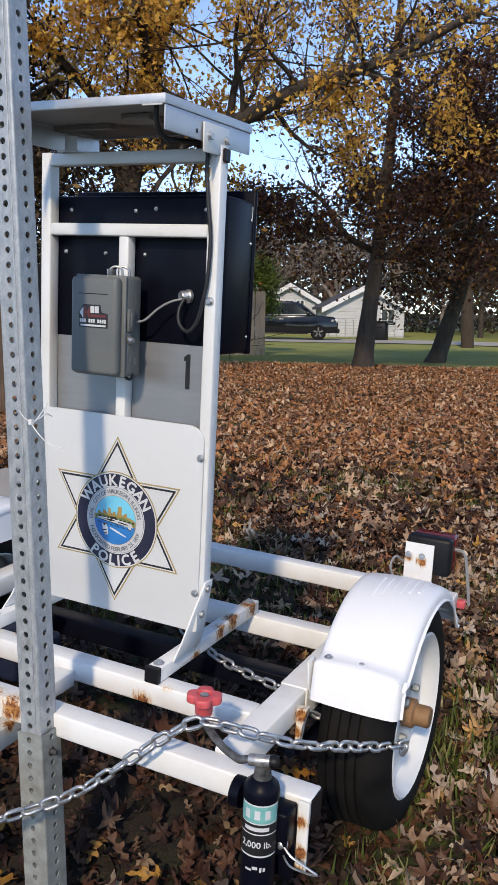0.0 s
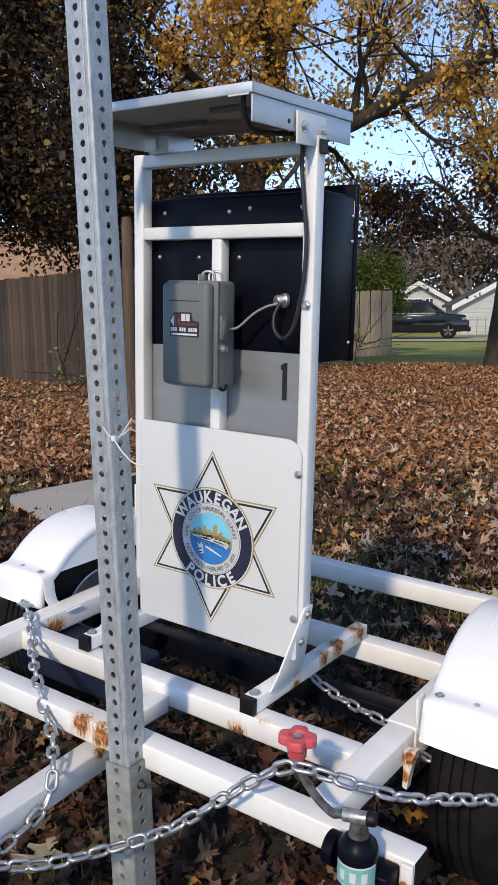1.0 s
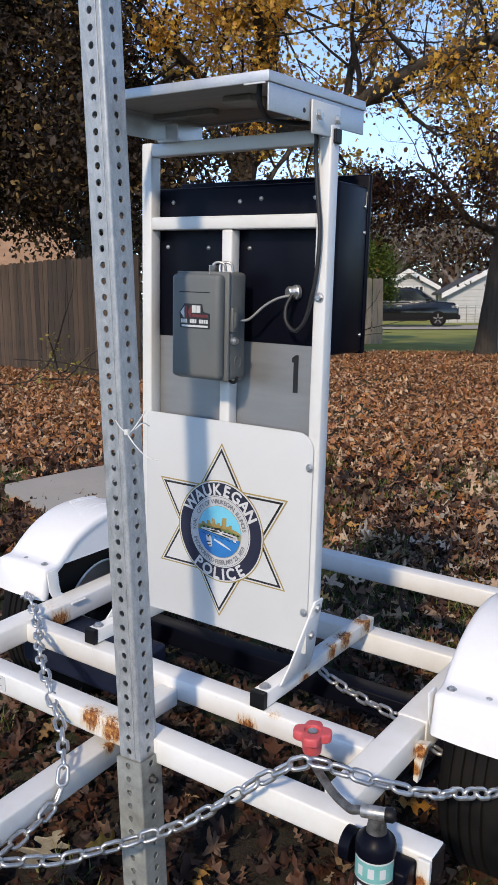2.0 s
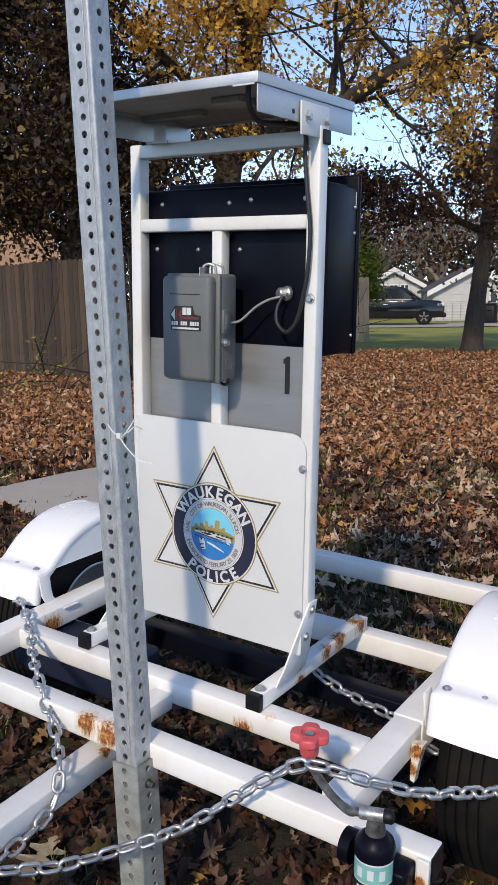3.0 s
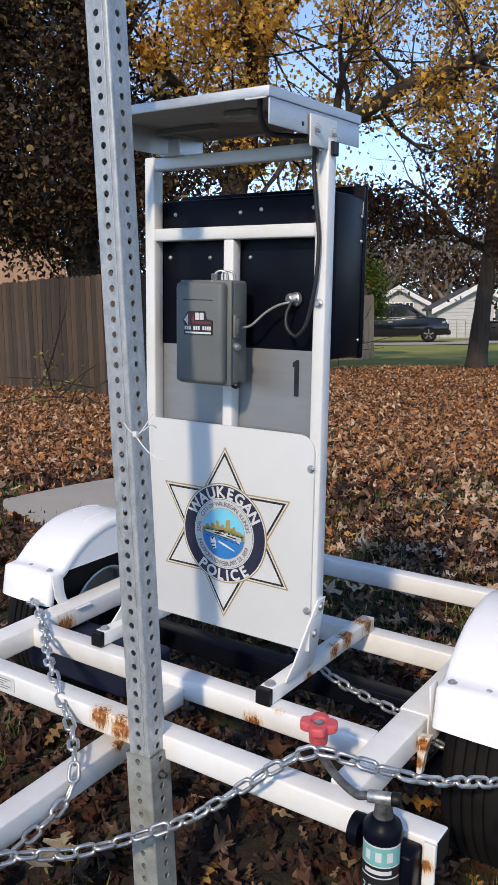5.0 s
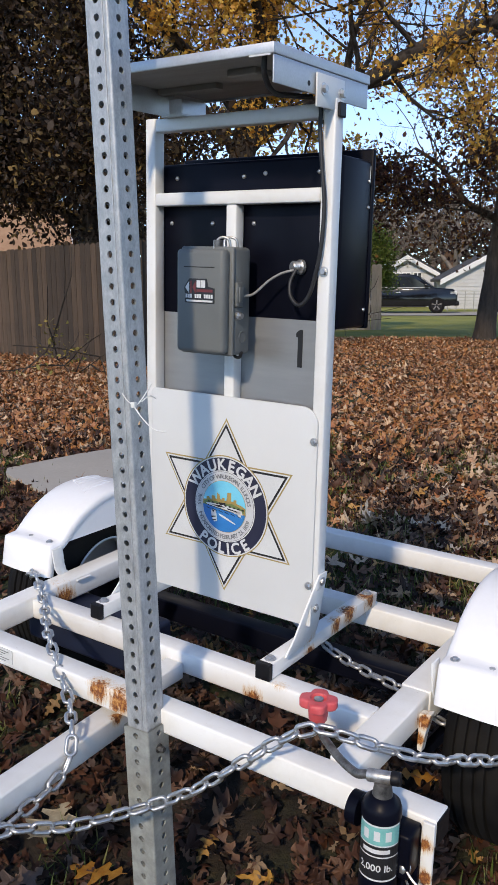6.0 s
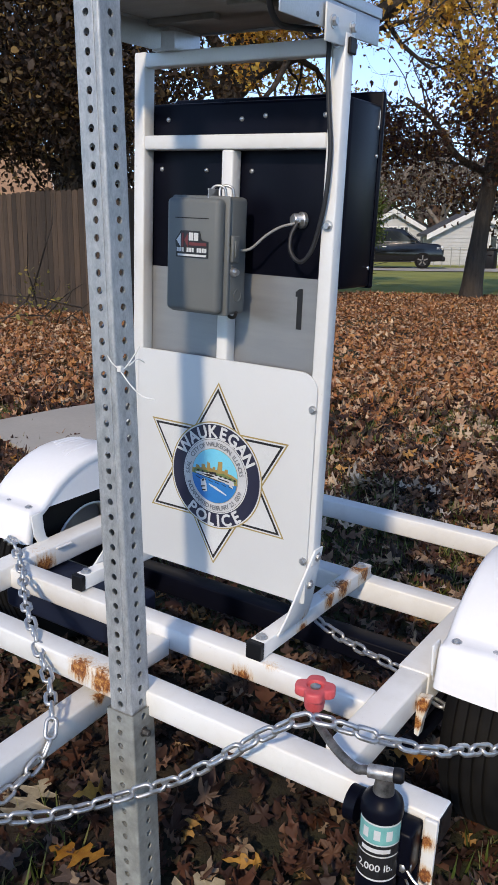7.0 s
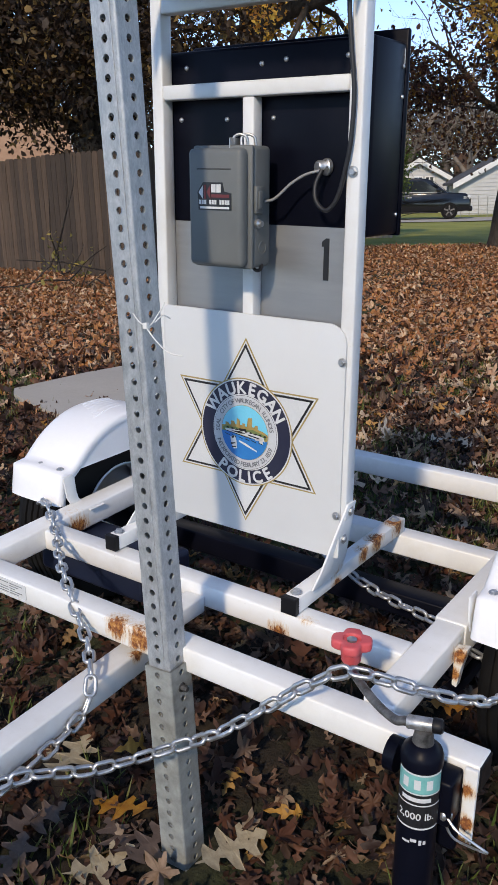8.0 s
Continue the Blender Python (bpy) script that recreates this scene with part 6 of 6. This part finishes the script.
# low wire fence, bin, shrubs and bare trees in the distance
b4 = at_ground(-11.3, 23.1)
tree("rounded green shrub over the end of the fence", b4, [(b4, 0.06), (b4 + Vector((0, 0, 1.2)), 0.05), (b4 + Vector((0, 0, 2.4)), 0.03)],
     [([b4 + Vector((0, 0, 0.8)), b4 + Vector((-0.6, 0, 1.7)), b4 + Vector((-1.0, 0, 2.4))], 0.03, 0.015), ([b4 + Vector((0, 0, 0.8)), b4 + Vector((0.5, -0.1, 1.7)), b4 + Vector((0.7, -0.1, 2.5))], 0.03, 0.015),
      ([b4 + Vector((0, 0, 1.2)), b4 + Vector((0, -0.2, 2.1)), b4 + Vector((-0.2, -0.3, 2.9))], 0.03, 0.015)], 2, 21, 13000, (0.06, 0.12), green_leaf, jitter=0.16, category="shrub",
     keep=lambda x, y, z: ((x - b4.x) / 1.0) ** 2 + ((y - b4.y) / 0.9) ** 2 + ((z - b4.z - 1.95) / 1.15) ** 2 < 1)
pale_bark = surface("pale bare twigs", (0.20, 0.165, 0.14), (0.30, 0.25, 0.21), 4, (0.85, 0.95), fine=20, relief=0.2)
fade_leaf = leaf_material("faded far leaves", [(0.0, (0.09, 0.06, 0.04)), (0.5, (0.15, 0.10, 0.07)), (0.9, (0.22, 0.16, 0.11))], 0.7, 0.2)
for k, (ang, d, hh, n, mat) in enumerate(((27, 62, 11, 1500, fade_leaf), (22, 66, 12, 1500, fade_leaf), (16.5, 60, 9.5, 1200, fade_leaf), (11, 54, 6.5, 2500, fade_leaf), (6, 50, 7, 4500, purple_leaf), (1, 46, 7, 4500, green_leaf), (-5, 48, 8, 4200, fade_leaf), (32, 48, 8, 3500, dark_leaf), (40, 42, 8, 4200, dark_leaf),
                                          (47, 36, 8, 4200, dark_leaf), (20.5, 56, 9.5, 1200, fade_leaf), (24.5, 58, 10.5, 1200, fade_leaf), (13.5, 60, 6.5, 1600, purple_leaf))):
    x, y = ahead(ang, d)
    g = at_ground(x, y)
    limbs = []
    for j in range(5):
        a = 2 * math.pi * j / 5 + k
        limbs.append(([g + Vector((0, 0, hh * (0.22 + 0.05 * j))), g + Vector((math.cos(a) * hh * 0.16, math.sin(a) * hh * 0.16, hh * (0.42 + 0.06 * j))), g + Vector((math.cos(a) * hh * 0.3, math.sin(a) * hh * 0.3, hh * (0.55 + 0.08 * j)))], hh * 0.016, 0.04))
    tree("far half-bare autumn tree", g, [(g, hh * 0.028), (g + Vector((0, 0, hh * 0.4)), hh * 0.02), (g + Vector((0, 0, hh * 0.95)), hh * 0.005)], limbs, 3, 30 + k, n, (0.15, 0.3), mat, "far trees", 0.5, 5 if n < 2000 else 3, skin=pale_bark if n < 2000 else None)

wire = thing("wire_fence", (-16.6, 43.9, ground_height(-16.6, 43.9)), None, "low wire fence in front of the garage", "wire fence")
for k in range(9):
    p = Vector((-16.6 + 0.43 * k, 43.9 + 0.145 * k, 0))
    p.z = ground_height(p.x, p.y)
    part("post", sweep([p + Vector((0, 0, -0.1)), p + Vector((0, 0, 1.05))], 0.025, 6), sleeve_steel, wire)
for k in range(7):
    z = 0.12 + 0.15 * k
    part("wire", sweep([Vector((-16.6, 43.9, ground_height(-16.6, 43.9) + z)), Vector((-13.16, 45.06, ground_height(-13.16, 45.06) + z))], 0.012, 4), sleeve_steel, wire)
bx, by = -13.1, 42.0
bz = ground_height(bx, by) + 0.02
rubbish = thing("storage_bin", (bx, by, bz), None, "dark grey lidded storage bin on the lawn", "bin")
part("body", box(bx - 0.42, bx + 0.42, by - 0.3, by + 0.3, bz, bz + 0.92, 0.05), black_plastic, rubbish, smooth=True)
part("lid", box(bx - 0.46, bx + 0.46, by - 0.34, by + 0.34, bz + 0.925, bz + 1.0, 0.03), black_plastic, rubbish, smooth=True)
ux, uy = -6.9, 34.25
upole = thing("utility_pole", (ux, uy, ground_height(ux, uy)), None, "pale grey bare trunk standing past the lawn", "tree trunk")
part("shaft", sweep([Vector((ux, uy, ground_height(ux, uy) - 0.2)), Vector((ux - 0.08, uy, 1.2)), Vector((ux - 0.15, uy, 3.0)), Vector((ux - 0.2, uy, 6.0))], [0.26, 0.24, 0.2, 0.12], 10), wood, upole, smooth=True)

# a low screen of far shrubs along the horizon
far_mat = leaf_material("far brush", [(0.0, (0.05, 0.042, 0.03)), (0.4, (0.10, 0.08, 0.06)), (0.7, (0.08, 0.085, 0.045)), (0.95, (0.18, 0.14, 0.11))], 0.7, 0.2)
n = 85000
ang = rng.uniform(-22, 62, n)
dist = rng.uniform(64, 78, n)
px, py = 0.2 + dist * np.cos(np.radians(90 + ang)), 0.1 + dist * np.sin(np.radians(90 + ang))
ph = np.array([7.6 + 1.6 * noise.noise((a * 0.35, 2.0, 0)) + 1.6 * noise.noise((a * 1.7, 7.0, 0)) for a in ang]) * rng.random(n) ** 0.8 - 0.6
me = scatter("brush", [leaf_shape("oval", 6), leaf_shape("maple", 8)], np.stack([px, py, ph], 1), rng.uniform(0.28, 0.55, n), turns(n, 0.9), rng.normal(0, 0.6, (n, 2)))
tagged(part("brush", me, far_mat), "brown and green brush along the far edge of the lawns", "brush", kind="stuff")

# weeds in front of the board fence
weed_leaf = leaf_material("yellow-green weed leaves", [(0.0, (0.22, 0.20, 0.06)), (0.5, (0.34, 0.28, 0.08)), (0.9, (0.42, 0.30, 0.07))], 0.55, 0.35, 0.2)
wx, wy = -7.9, 7.9
g = at_ground(wx, wy, 0.02)
tree("spindly weed with yellow-green leaves before the fence", g, [(g, 0.012), (g + V((0.1, 0.05, 0.25)), 0.008), (g + V((0.25, 0.1, 0.5)), 0.005)],
     [([g, g + V((0.3, 0.2, 0.25)), g + V((0.5, 0.4, 0.45))], 0.008, 0.004), ([g, g + V((-0.2, -0.1, 0.22)), g + V((-0.35, -0.2, 0.35))], 0.008, 0.004)], 1, 71, 110, (0.05, 0.1), weed_leaf, "weeds", 0.07, 1, category="weed",
     keep=lambda x, y, z: math.hypot(x - wx, y - wy) < 0.7 and z < 0.75)
g = at_ground(-9.35, 18.3, 0.02)
tree("small yellow sapling before the lighter fence", g, [(g, 0.012), (g + V((0, 0, 0.3)), 0.008), (g + V((0.05, 0, 0.6)), 0.004)],
     [([g + V((0, 0, 0.2)), g + V((0.1, 0, 0.4)), g + V((0.18, 0, 0.55))], 0.006, 0.003)], 1, 74, 60, (0.08, 0.14), yellow_leaf, "weeds", 0.06, 1, category="sapling",
     keep=lambda x, y, z: math.hypot(x + 9.35, y - 18.3) < 0.3 and 0.1 < z < 0.7)
